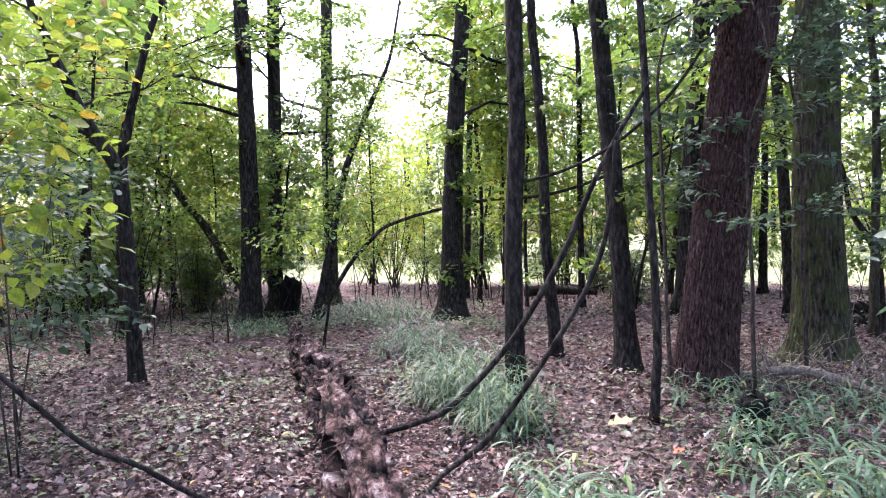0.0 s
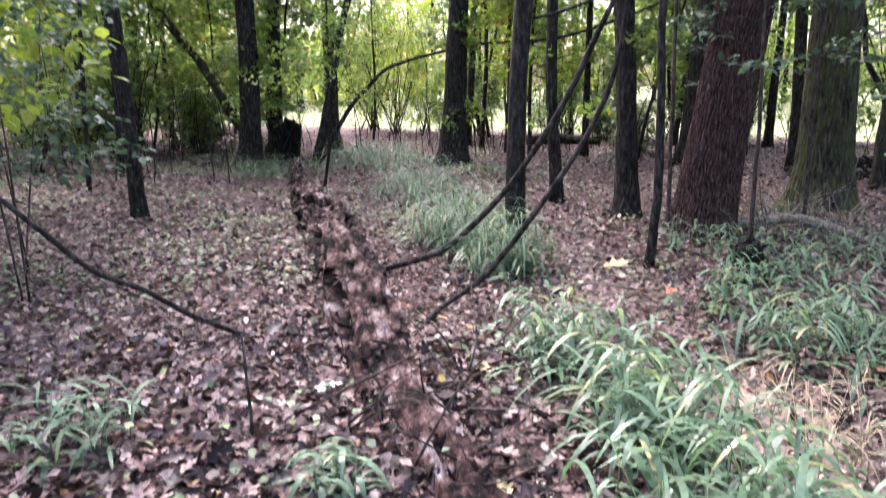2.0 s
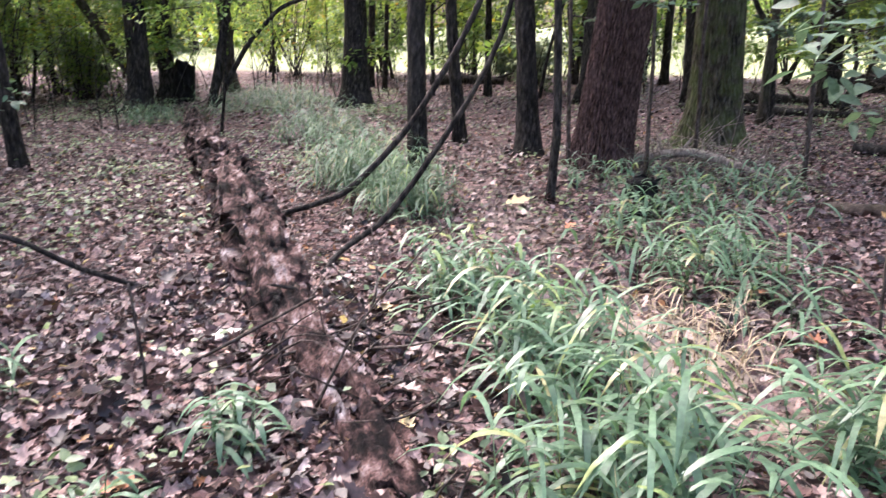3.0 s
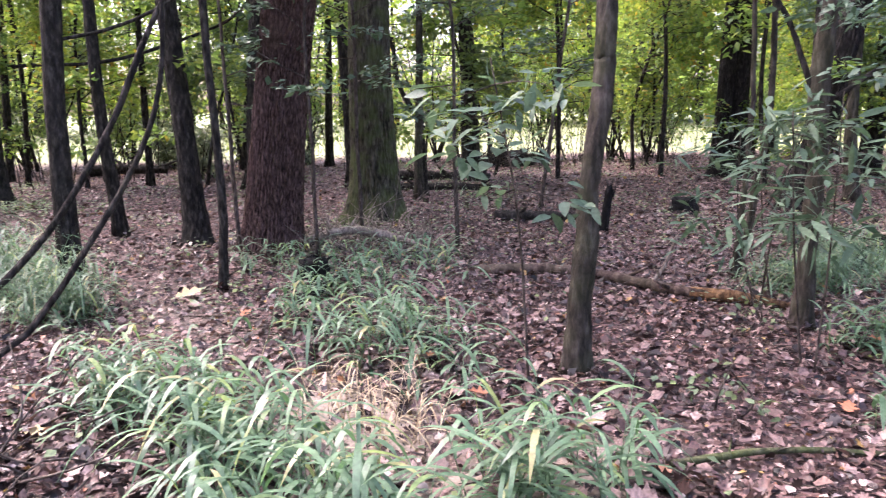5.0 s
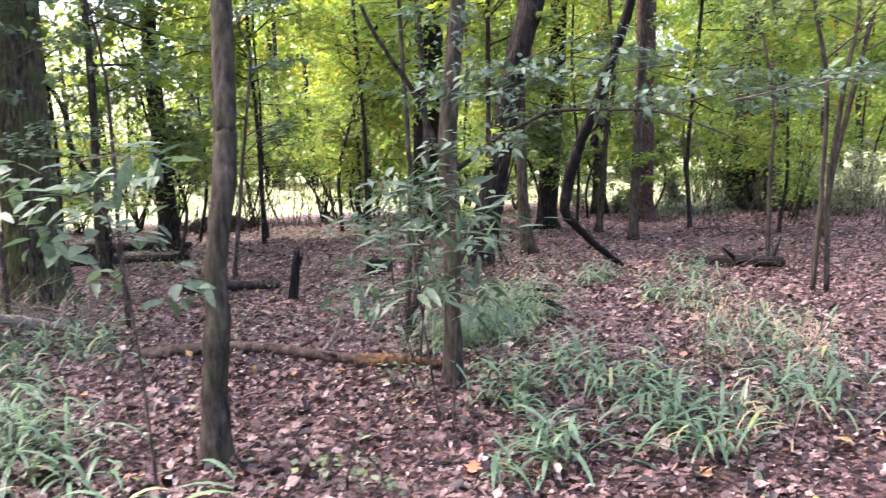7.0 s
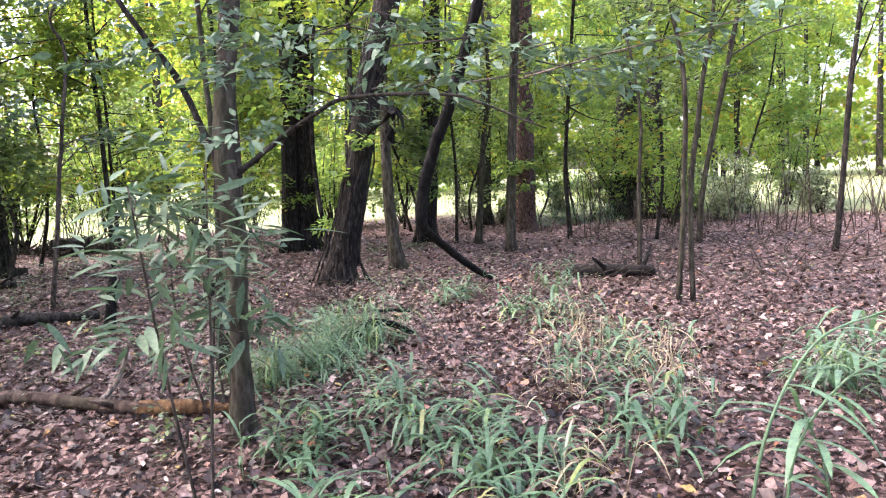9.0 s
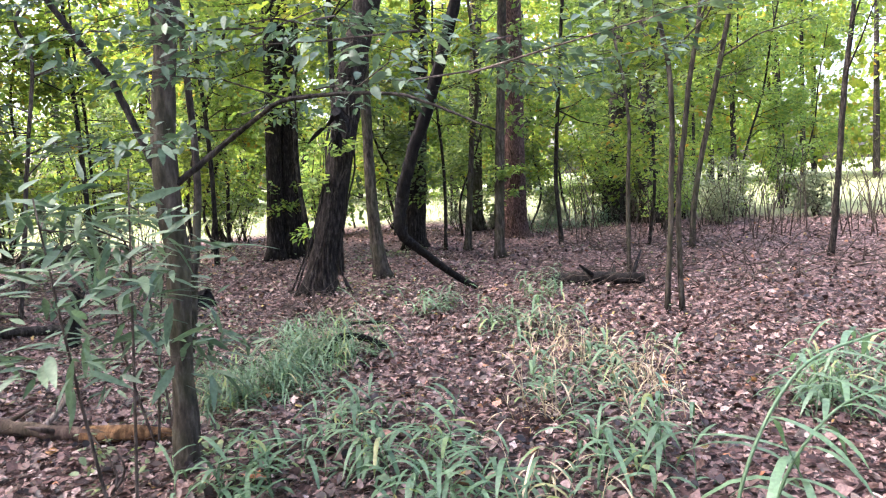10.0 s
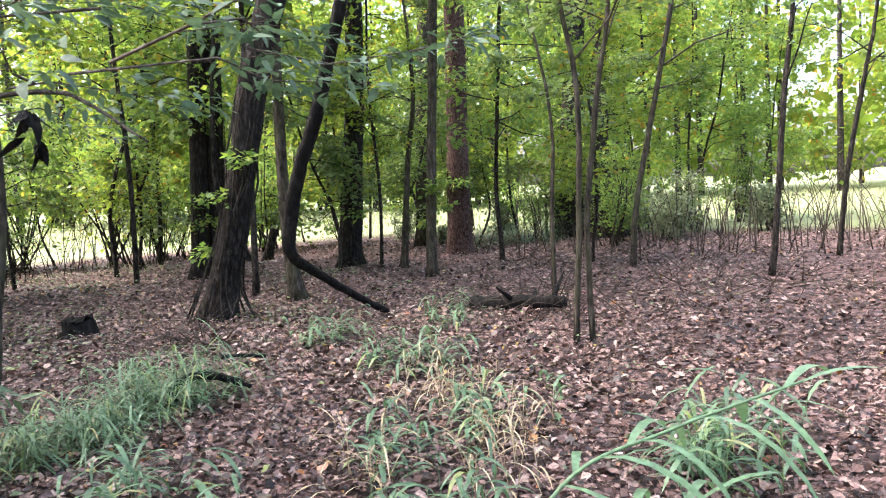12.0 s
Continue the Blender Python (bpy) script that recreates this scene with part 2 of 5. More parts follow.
def tube(points, radii, sides=8, rough=0.0, rng=None, flare=0.0, ridges=0, depth=0.0):
    """A closed tapered tube along points; rough, ridges and depth give it an uneven skin."""
    p, r = np.asarray(points, float), np.asarray(radii, float)
    n = len(p)
    tang = np.gradient(p, axis=0)
    tang /= np.linalg.norm(tang, axis=1)[:, None] + 1e-9
    ref = np.array([1.0, 0, 0]) if abs(tang[0][0]) < 0.8 else np.array([0, 1.0, 0])
    u = np.cross(tang, ref)
    u /= np.linalg.norm(u, axis=1)[:, None] + 1e-9
    w = np.cross(tang, u)
    ang = np.linspace(0, 2 * np.pi, sides, endpoint=False)
    rad = np.repeat(r[:, None], sides, 1)
    h = p[:, 2] - p[0, 2]
    if flare:
        lobes = 1 + 0.35 * np.sin(ang * 5 + 1.3) + 0.25 * np.sin(ang * 3 + 4.0)
        rad = rad * (1 + flare * np.exp(-h / 0.16)[:, None] * lobes[None, :])
    if ridges:
        wander = 1.6 * np.sin(h * 1.3)[:, None] + 0.9 * np.sin(h * 9.1 + 1)[:, None] * np.sin(ang * 7 + 2)[None, :]
        cut = np.abs(np.sin(ang[None, :] * ridges / 2 + wander + 1.1 * np.sin(h * 21)[:, None] * np.cos(ang * 11 + 1)[None, :]))
        rad = rad - depth * (1 - cut) ** 1.3
    if rough and rng is not None:
        rad = rad * (1 + rough * rng.standard_normal(rad.shape))
    v = p[:, None, :] + rad[:, :, None] * (np.cos(ang)[None, :, None] * u[:, None, :] + np.sin(ang)[None, :, None] * w[:, None, :])
    v = v.reshape(-1, 3)
    i, j = np.meshgrid(np.arange(n - 1), np.arange(sides), indexing="ij")
    k = (j + 1) % sides
    q = np.stack([i * sides + j, i * sides + k, (i + 1) * sides + k, (i + 1) * sides + j], -1).reshape(-1, 4)
    half = sides // 2
    caps = []
    for base, flip in ((0, True), ((n - 1) * sides, False)):
        for s in range(half - 1):
            c = [base + s, base + s + 1, base + sides - s - 2, base + sides - s - 1]
            caps.append(c[::-1] if flip else c)
    return v, np.vstack([q, np.array(caps)]) if caps else q


def unit(v):
    return v / (np.linalg.norm(v, axis=-1, keepdims=True) + 1e-9)


def diamond_leaves(at, along, up, length, width):
    """Small leaves, each folded along its midrib from four corners."""
    n = len(at)
    along, up = unit(along), unit(up)
    side = unit(np.cross(along, up))
    up = np.cross(side, along)
    L, W = length[:, None], width[:, None]
    v = np.stack([at, at + along * L * 0.45 + side * W + up * L * 0.06, at + along * L - up * L * 0.08, at + along * L * 0.45 - side * W + up * L * 0.06], 1)
    return v.reshape(-1, 3), np.arange(n * 4).reshape(n, 4)


def broad_leaves(at, along, up, length, width, curl=0.15, widest=0.35, fold=0.12):
    """Leaves with a midrib and rounded sides, in two faces a half."""
    n = len(at)
    along, up = unit(along), unit(up)
    side = unit(np.cross(along, up))
    up = np.cross(side, along)
    L, W = length[:, None], width[:, None]
    c = np.broadcast_to(np.asarray(curl), (n,))[:, None] if np.ndim(curl) else curl

    def row(s, w):
        mid = at + along * L * s - up * L * c * s * s
        rise = up * W * fold * 2 * w
        return mid + side * W * w + rise, mid, mid - side * W * w + rise
    cols = []
    for s, w in ((0.0, 0.06), (widest * 0.6, 0.82), (widest * 1.35, 0.95), (0.78, 0.55), (1.0, 0.03)):
        cols.extend(row(s, w))
    v = np.stack(cols, 1)
    q = []
    for k in range(4):
        q.append([k * 3, k * 3 + 1, k * 3 + 4, k * 3 + 3])
        q.append([k * 3 + 1, k * 3 + 2, k * 3 + 5, k * 3 + 4])
    q = np.array(q)[None] + (np.arange(n) * 15)[:, None, None]
    return v.reshape(-1, 3), q.reshape(-1, 4)


def limb_and_leaves(rng, start, heading, length, radius, leaf_len, per_twig, twigs, droop=0.15, flat=0.75, wood=True, shape=diamond_leaves, slim=0.3, loose=0.45):
    """A limb with side twigs in a flattish spray; gives the wood and the leaves."""
    heading = unit(np.asarray(heading, float))
    s = np.linspace(0, 1, 4)[:, None]
    wig = np.cumsum(rng.normal(0, 0.07, (4, 3)), 0) * length
    wig[0] = 0
    pts = np.asarray(start) + heading * length * s + wig + np.array([0, 0, -droop * length]) * s ** 2
    pieces = [tube(pts, np.linspace(radius, radius * 0.2, 4), 3)] if wood else []
    at, al, up = [], [], []
    for k in range(twigs):
        f = 0.25 + 0.75 * (k + rng.random()) / twigs
        base = np.array([np.interp(f, s[:, 0], pts[:, c]) for c in range(3)])
        side = np.cross(heading, [0, 0, 1]) * (1 if k % 2 else -1)
        d = unit(side * rng.uniform(0.5, 1.1) + heading * rng.uniform(0.3, 0.9) + np.array([0, 0, rng.normal(0, 1 - flat)]))
        tl = length * rng.uniform(0.25, 0.5) * (1.15 - 0.6 * f)
        if wood:
            pieces.append(tube([base, base + d * tl], [radius * 0.28, radius * 0.08], 3))
        m = per_twig
        g = rng.uniform(0.05, 1.05, m)
        at.append(base + d * tl * g[:, None] + rng.normal(0, leaf_len * loose, (m, 3)) * [1, 1, 0.7])
        al.append(d + rng.normal(0, 0.7, (m, 3)) * [1, 1, 0.5] + [0, 0, -0.25])
        up.append(np.array([0, 0, 1.0]) + rng.normal(0, 0.38, (m, 3)))
    at, al, up = np.concatenate(at), np.concatenate(al), np.concatenate(up)
    ln = leaf_len * rng.uniform(0.6, 1.25, len(at))
    return pieces, shape(at, al, up, ln, ln * slim * rng.uniform(0.8, 1.2, len(at)))


def tree(at, path, radius, label, bark_mat, height=13.0, crown=(6.0, 26, 2.6), leaf_mat=None, sides=12, flare=0.5, ridges=0, depth=0.0, seed=1, name="tree", category="tree", leaf_len=0.15, per_twig=14, group="trees of the wood", low=0, top=0.45, whole=False, shape=diamond_leaves, slim=0.3, flat=0.7, loose=0.5):
    """A tree: trunk along a path of offsets (dx, dy, z, thickness), limbs and a crown of leaves.
    crown: height of the lowest limb, number of limbs, their length. low: extra short leafy shoots on the trunk."""
    rng = np.random.default_rng(seed)
    t = thing(name, at, label, category, group)
    p = [(dx, dy, z) for dx, dy, z, k in path]
    k = [q[3] for q in path]
    last, before = np.array(p[-1], float), np.array(p[-2], float)
    if height > p[-1][2] + 1:
        d = unit(last - before)
        d = unit(d * [0.7, 0.7, 1])
        gap = height - last[2]
        p += [tuple(last + d * gap * 0.4 + [rng.normal(0, 0.08), rng.normal(0, 0.08), 0]), tuple(last + d * gap + [rng.normal(0, 0.3), rng.normal(0, 0.3), 0])]
        k += [k[-1] * 0.85, k[-1] * top]
    steps = 36 if ridges else 6
    pts = spline(p, steps)
    rad = np.interp(np.linspace(0, 1, len(pts)), np.linspace(0, 1, len(k)), k) * radius
    pts[:, :2] += np.cumsum(rng.normal(0, 0.0005 if ridges else 0.004, (len(pts), 2)), 0)
    part("trunk", tube(pts, rad, sides, 0.006 if ridges else 0.03, rng, flare, ridges, depth), bark_mat, t)
    limbs, twigs, leaves = [], [], []
    c0, count, length = crown
    for i in range(count + low):
        small = i >= count
        z = rng.uniform(0.8, c0) if small else c0 + (height - c0) * ((i + rng.random()) / max(count, 1)) * 0.97
        j = int(np.argmin(abs(pts[:, 2] - z)))
        az = rng.uniform(0, 2 * np.pi)
        rise = rng.uniform(-0.1, 0.3) if small else rng.uniform(0.0, 0.6)
        ln = (rng.uniform(0.25, 0.6) if small else length * rng.uniform(0.6, 1.1) * (1.1 - 0.45 * i / max(count, 1)))
        w, lv = limb_and_leaves(rng, pts[j], (math.cos(az), math.sin(az), rise), ln, max(0.006, min(rad[j] * 0.5, 0.02 * ln)), leaf_len if not small else leaf_len * 0.7, per_twig if not small else 9, 6 if small else 9, shape=shape, slim=slim, flat=flat, loose=loose)
        limbs.append(w[0])
        twigs += w[1:]
        leaves.append(lv)
    if limbs:
        if whole:
            tagged(part("branchwork", joined(limbs + twigs), bark_mat, t), kind="stuff")
        else:
            for w in limbs:
                part("limb", w, bark_mat, t)
            tagged(part("twig_mass", joined(twigs), bark_mat, t), kind="stuff")
        tagged(part("crown", joined(leaves), leaf_mat or LEAF_CANOPY, t), kind="stuff")
    return t


def pole(name, at, path, radius, label, category, material, sides=8, seed=1, group="", rough=0.06, parent=None):
    """A bare bent stem: a leaning pole, a vine or a fallen branch, in one mesh."""
    rng = np.random.default_rng(seed)
    p = [(dx, dy, z) for dx, dy, z, k in path]
    pts = spline(p, 7)
    rad = np.interp(np.linspace(0, 1, len(pts)), np.linspace(0, 1, len(p)), [q[3] for q in path]) * radius
    pts = pts + np.cumsum(rng.normal(0, radius * 0.10, pts.shape), 0) * 0.5
    ob = part(name, tube(pts, rad, sides, rough, rng), material)
    ob.location = at
    if parent is not None:
        ob.parent = parent
        ob.location = Vector(at) - parent.location
        return tagged(ob, label)
    return tagged(ob, label, category, group)


# ---- ground: one sheet to the horizon ----
def meadow_share(x, y):
    edge = np.maximum(y - (26.0 - 0.5 * x), x - 23.0)
    edge = np.maximum(edge, -y - 30)
    return np.clip(edge / 2.5 + 0.5, 0, 1)


def path_share(x, y):
    """Bare sandy soil of the footpath: a patch beside the grass and a dark trodden line beyond it."""
    a = np.exp(-(((x - 1.45) / 0.42) ** 2 + ((y - 3.1) / 0.75) ** 2))
    b = 0.9 * np.exp(-(((x - 1.95) / 0.5) ** 2 + ((y - 2.2) / 0.35) ** 2))
    c = 0.35 * np.exp(-(((x - 1.2) / 0.35) ** 2 + ((y - 5.3) / 1.3) ** 2))
    return np.clip(a + b + c, 0, 1)


def ground_height(x, y):
    near = np.exp(-((x - 4) ** 2 + (y - 5) ** 2) / 900)
    return near * (0.025 * np.sin(x * 1.3 + 0.7 * y) + 0.02 * np.sin(y * 2.1 - x * 0.6) + 0.012 * np.sin(4.3 * x + 1.1) * np.cos(3.7 * y))


def ground_sheet():
    s = np.linspace(-1, 1, 201)
    axis = 26 * s + 1500 * np.sign(s) * np.abs(s) ** 9
    gx, gy = np.meshgrid(axis + 4, axis + 6, indexing="ij")
    gz = ground_height(gx, gy)
    n = len(axis)
    v = np.stack([gx, gy, gz], -1).reshape(-1, 3)
    i, j = np.meshgrid(np.arange(n - 1), np.arange(n - 1), indexing="ij")
    q = np.stack([i * n + j, (i + 1) * n + j, (i + 1) * n + j + 1, i * n + j + 1], -1).reshape(-1, 4)
    ob = part("ground", (v, q), FLOOR)
    for name, values in (("path", path_share(v[:, 0], v[:, 1])), ("meadow", meadow_share(v[:, 0], v[:, 1]))):
        layer = ob.data.attributes.new(name, "FLOAT", "POINT")
        layer.data.foreach_set("value", values.astype(np.float32))
    return tagged(ob, "leaf-strewn forest floor running out into a grassy field", "ground", kind="structure")


ground_sheet()


def scatter(rng, count, x0, x1, y0, y1, keep):
    """Places on the ground, thinned by keep(x, y) from 0 to 1."""
    x, y = rng.uniform(x0, x1, count), rng.uniform(y0, y1, count)
    k = rng.random(count) < keep(x, y)
    return x[k], y[k]


def lobed_leaves(at, along, up, length, width, rng):
    """Fallen leaves with pointed lobes, curled at the rim."""
    n = len(at)
    along, up = unit(along), unit(up)
    side = unit(np.cross(along, up))
    up = np.cross(side, along)
    L, W = length[:, None], width[:, None]
    curl = rng.uniform(-0.3, 0.8, (n, 1))
    outline = ((0.0, 0.04), (0.18, 0.55), (0.26, 0.30), (0.48, 1.0), (0.55, 0.38), (0.78, 0.62), (0.80, 0.25), (1.0, 0.03))
    cols = []
    for s, w in outline:
        mid = at + along * L * s + up * L * curl * 0.5 * (s - 0.4) ** 2
        lift = up * W * w * curl
        cols += [mid + side * W * w + lift, mid, mid - side * W * w + lift]
    v = np.stack(cols, 1)
    q = []
    for k in range(7):
        q += [[k * 3, k * 3 + 1, k * 3 + 4, k * 3 + 3], [k * 3 + 1, k * 3 + 2, k * 3 + 5, k * 3 + 4]]
    q = np.array(q)[None] + (np.arange(n) * 24)[:, None, None]
    return v.reshape(-1, 3), q.reshape(-1, 4)


def folded_leaves(at, along, up, length, width, curl):
    """Fallen leaves of two bent halves that meet at the midrib."""
    n = len(at)
    along, up = unit(along), unit(up)
    side = unit(np.cross(along, up))
    up = np.cross(side, along)
    L, W, c = length[:, None], width[:, None], curl[:, None]
    tip = at + along * L + up * L * c * 0.3
    rng = np.random.default_rng(n)
    a, b, d, e = (rng.uniform(0.35, 1.3, (n, 1)) for k in range(4))
    v = np.stack([at, at + along * L * 0.28 + side * W * a + up * W * c, at + along * L * 0.7 + side * W * b + up * W * c * 1.2, tip, at + along * L * 0.66 - side * W * d + up * W * c, at + along * L * 0.25 - side * W * e + up * W * c * 0.8], 1)
    q = np.array([[0, 1, 2, 3], [0, 3, 4, 5]])[None] + (np.arange(n) * 6)[:, None, None]
    return v.reshape(-1, 3), q.reshape(-1, 4)


def flat_leaves(rng, x, y, size, kind):
    n = len(x)
    az = rng.uniform(0, 2 * np.pi, n)
    z = ground_height(x, y) + 0.006 + np.abs(rng.normal(0, 0.02, n))
    al = np.stack([np.cos(az), np.sin(az), rng.normal(0, 0.4, n)], 1)
    up = np.stack([rng.normal(0, 0.6, n), rng.normal(0, 0.6, n), np.ones(n)], 1)
    at = np.stack([x, y, z], 1)
    if kind == "lobed":
        return lobed_leaves(at, al, up, size, size * rng.uniform(0.3, 0.5, n), rng)
    return folded_leaves(at, al, up, size, size * rng.uniform(0.18, 0.42, n), rng.uniform(-0.5, 1.2, n)) if kind == "broad" else diamond_leaves(at, al, up, size, size * rng.uniform(0.25, 0.4, n))


def litter():
    rng = np.random.default_rng(5)
    bare = lambda x, y: 1 - 0.85 * path_share(x, y)
    near = flat_leaves(rng, *(lambda p: (*p, 0.03 + 0.06 * rng.random(len(p[0])) ** 1.6))(scatter(rng, 8000, -3.2, 8.5, 0.6, 5.0, bare)), "lobed")
    x, y = scatter(rng, 8500, -2.6, 2.4, 0.9, 4.2, bare)
    close = flat_leaves(rng, x, y, 0.04 + 0.085 * rng.random(len(x)) ** 1.8, "lobed")
    x, y = scatter(rng, 112000, -5.0, 11.5, -2.0, 9.0, lambda x, y: bare(x, y) * np.clip(1.3 - np.hypot(x - 2, y - 1.5) / 11, 0.3, 1))
    middle = flat_leaves(rng, x, y, 0.02 + 0.045 * rng.random(len(x)) ** 1.5, "broad")
    x, y = scatter(rng, 170000, -14, 28, -7, 26, lambda x, y: bare(x, y) * (1 - meadow_share(x, y)) * np.clip(1.25 - np.hypot(x - 3, y - 2) / 24, 0.12, 1))
    far = flat_leaves(rng, x, y, rng.uniform(0.04, 0.09, len(x)), "far")
    x, y = scatter(rng, 60000, -3.2, 9.5, -1.5, 6.5, bare)
    crumbs = flat_leaves(rng, x, y, rng.uniform(0.012, 0.034, len(x)), "far")
    ob = part("fallen_leaves", joined([near, close, middle, far, crumbs]), LITTER)
    tagged(ob, "dry brown and russet fallen leaves covering the forest floor", "fallen leaves", kind="stuff")


litter()


def strewn_twigs():
    """Short dry twigs lying all over the litter."""
    rng = np.random.default_rng(6)
    pieces = []
    x, y = scatter(rng, 4200, -7, 13, -1.0, 12, lambda x, y: np.clip(1.2 - np.hypot(x - 3, y - 2) / 12, 0.1, 1))
    for px, py in zip(x, y):
        a, ln = rng.uniform(0, 6.28), rng.uniform(0.06, 0.4)
        z = float(ground_height(np.array(px), np.array(py))) + rng.uniform(0.012, 0.04)
        d = np.array([math.cos(a) * ln, math.sin(a) * ln, rng.uniform(-0.01, 0.04)])
        o = np.array([px, py, z])
        pieces.append(tube([o, o + d * 0.5 + rng.normal(0, ln * 0.06, 3) * [1, 1, 0.3], o + d], [0.004, 0.003, 0.0015], 3))
    tagged(part("strewn_twigs", joined(pieces), BARK_TWIG), "short dry twigs strewn over the leaf litter", "twigs", kind="stuff")


strewn_twigs()


# ---- trees of the wood ----
forked_tree = tree((-3.32, 8.16, 0), [(0.00, 0.00, -0.05, 1.00), (-0.05, -0.02, 1.11, 0.92), (-0.10, -0.04, 2.20, 1.06), (-0.14, -0.06, 2.37, 0.92), (-0.45, -0.18, 2.96, 0.69), (-0.81, -0.33, 3.92, 0.51)], 0.085, "small forked tree with dark bark on the leaf litter", BARK_DARK, height=5.2, crown=(2.6, 9, 1.3), leaf_mat=LEAF_YELLOW, leaf_len=0.09, sides=10, flare=0.35, seed=11)
tree((-3.60, 13.94, 0), [(0.00, 0.00, -0.05, 1.00), (0.07, 0.02, 0.98, 0.82), (0.07, 0.02, 3.36, 0.70), (0.01, 0.00, 5.94, 0.59)], 0.228, "tall straight dark tree trunk with thin foliage", BARK_DARK, height=10, low=22, crown=(3.6, 16, 2.4), seed=12)
tree((-3.44, 15.43, 0), [(0.00, 0.00, -0.05, 1.00), (0.04, 0.01, 2.41, 0.86), (0.09, 0.02, 6.40, 0.78)], 0.161, "slender dark tree beside a thicker one", BARK_DARK, low=22, crown=(3.6, 16, 2.4), height=12, seed=13)
tree((-2.61, 17.82, 0), [(0.00, 0.00, -0.05, 1.00), (-0.05, -0.01, 3.18, 0.91), (-0.00, -0.00, 7.12, 0.83)], 0.159, "slim grey tree near the edge of the wood", BARK_GREY, low=22, crown=(3.6, 16, 2.4), height=12, seed=14)
tree((0.14, 14.40, 0), [(0.00, 0.00, -0.05, 1.00), (0.03, -0.00, 1.20, 0.77), (0.11, -0.00, 3.33, 0.61), (0.33, -0.00, 5.98, 0.50)], 0.278, "tall dark tree with a buttressed foot", BARK_DARK, height=10, low=22, crown=(3.6, 16, 2.4), seed=15)
tree((0.65, 7.05, 0), [(0.00, 0.00, -0.05, 1.00), (-0.01, 0.00, 1.08, 0.84), (0.05, -0.00, 2.38, 0.79), (0.04, -0.00, 3.68, 0.78)], 0.100, "straight dark tree standing in broad grass", BARK_DARK, crown=(5.2, 9, 2.2), height=11, flare=0.25, seed=16)
tree((1.39, 9.40, 0), [(0.00, 0.00, -0.05, 1.00), (-0.10, 0.01, 1.62, 0.79), (-0.12, 0.02, 3.02, 0.75), (-0.20, 0.03, 4.28, 0.66)], 0.084, "slim leaning dark tree on leaf litter", BARK_DARK, crown=(4.2, 12, 1.6), height=9, low=4, flare=0.3, seed=17)
tree((1.97, 8.21, 0), [(0.00, 0.00, -0.05, 1.00), (-0.06, 0.01, 0.98, 0.75), (-0.15, 0.04, 2.51, 0.71), (-0.25, 0.06, 4.04, 0.67)], 0.147, "dark tree leaning slightly, bark with vines", BARK_DARK, crown=(4.5, 9, 2.0), height=11, low=8, flare=0.5, seed=18)
tree((1.65, 6.08, 0), [(0.00, 0.00, -0.05, 1.00), (0.03, -0.01, 0.66, 0.89), (0.01, -0.00, 1.79, 0.77), (-0.03, 0.01, 3.36, 0.72)], 0.041, "thin dark sapling beside the footpath", BARK_DARK, crown=(2.8, 12, 1.0), height=7, name="sapling", category="sapling", leaf_len=0.08, sides=8, flare=0.2, group="saplings", leaf_mat=LEAF_UNDER, seed=19)
tree((4.31, 13.66, 0), [(0.00, 0.00, -0.05, 1.00), (0.16, -0.05, 2.63, 0.84), (0.40, -0.13, 5.61, 0.74)], 0.203, "dark tree close to a larger reddish trunk", BARK_DARK, crown=(6, 9, 2.0), low=6, seed=20)
tree((2.47, 7.29, 0), [(0.00, 0.00, -0.05, 1.00), (0.10, -0.03, 1.02, 0.87), (0.23, -0.08, 2.09, 0.83), (0.35, -0.12, 2.98, 0.86), (0.46, -0.16, 3.66, 0.87)], 0.304, "massive leaning tree with deeply furrowed red-brown bark", BARK_OAK, height=14, crown=(6, 14, 3.0), sides=300, flare=0.35, ridges=46, depth=0.034, seed=21)
tree((4.37, 8.83, 0), [(0.00, 0.00, -0.05, 1.00), (-0.01, 0.01, 0.89, 0.80), (-0.02, 0.01, 2.20, 0.71), (0.01, -0.01, 4.15, 0.64)], 0.368, "massive tree with mossy foot and swollen roots", BARK_MOSS, height=14, crown=(6, 14, 3.0), sides=240, flare=0.45, ridges=40, depth=0.026, seed=22)
tree((6.04, 13.26, 0), [(0.00, 0.00, -0.05, 1.00), (-0.09, 0.04, 2.57, 0.91), (-0.21, 0.09, 5.53, 0.82)], 0.108, "slim dark tree close to two massive trunks", BARK_DARK, crown=(5, 14, 1.8), height=10, low=5, seed=23)
tree((6.23, 10.85, 0), [(0.00, 0.00, -0.05, 1.00), (-0.06, 0.03, 1.13, 0.78), (-0.32, 0.18, 1.79, 0.51)], 0.073, "thin bent sapling with dark bark", BARK_DARK, height=4, crown=(2, 10, 0.9), name="sapling", category="sapling", group="saplings", leaf_len=0.08, sides=7, leaf_mat=LEAF_UNDER, seed=24)
tree((-7.68, 19.18, 0), [(0.00, 0.00, -0.05, 1.00), (0.01, 0.01, 2.00, 0.86), (0.08, 0.03, 5.55, 0.71)], 0.100, "thin straight tree deep in the wood", BARK_DARK, height=8, crown=(4, 12, 1.4), low=6, seed=25)
tree((-7.72, 16.17, 0), [(0.00, 0.00, -0.05, 1.00), (0.08, 0.04, 1.34, 0.73), (0.20, 0.10, 4.35, 0.59)], 0.132, "thin tree deep in the wood", BARK_DARK, height=8, crown=(3.5, 14, 1.5), low=6, seed=26)
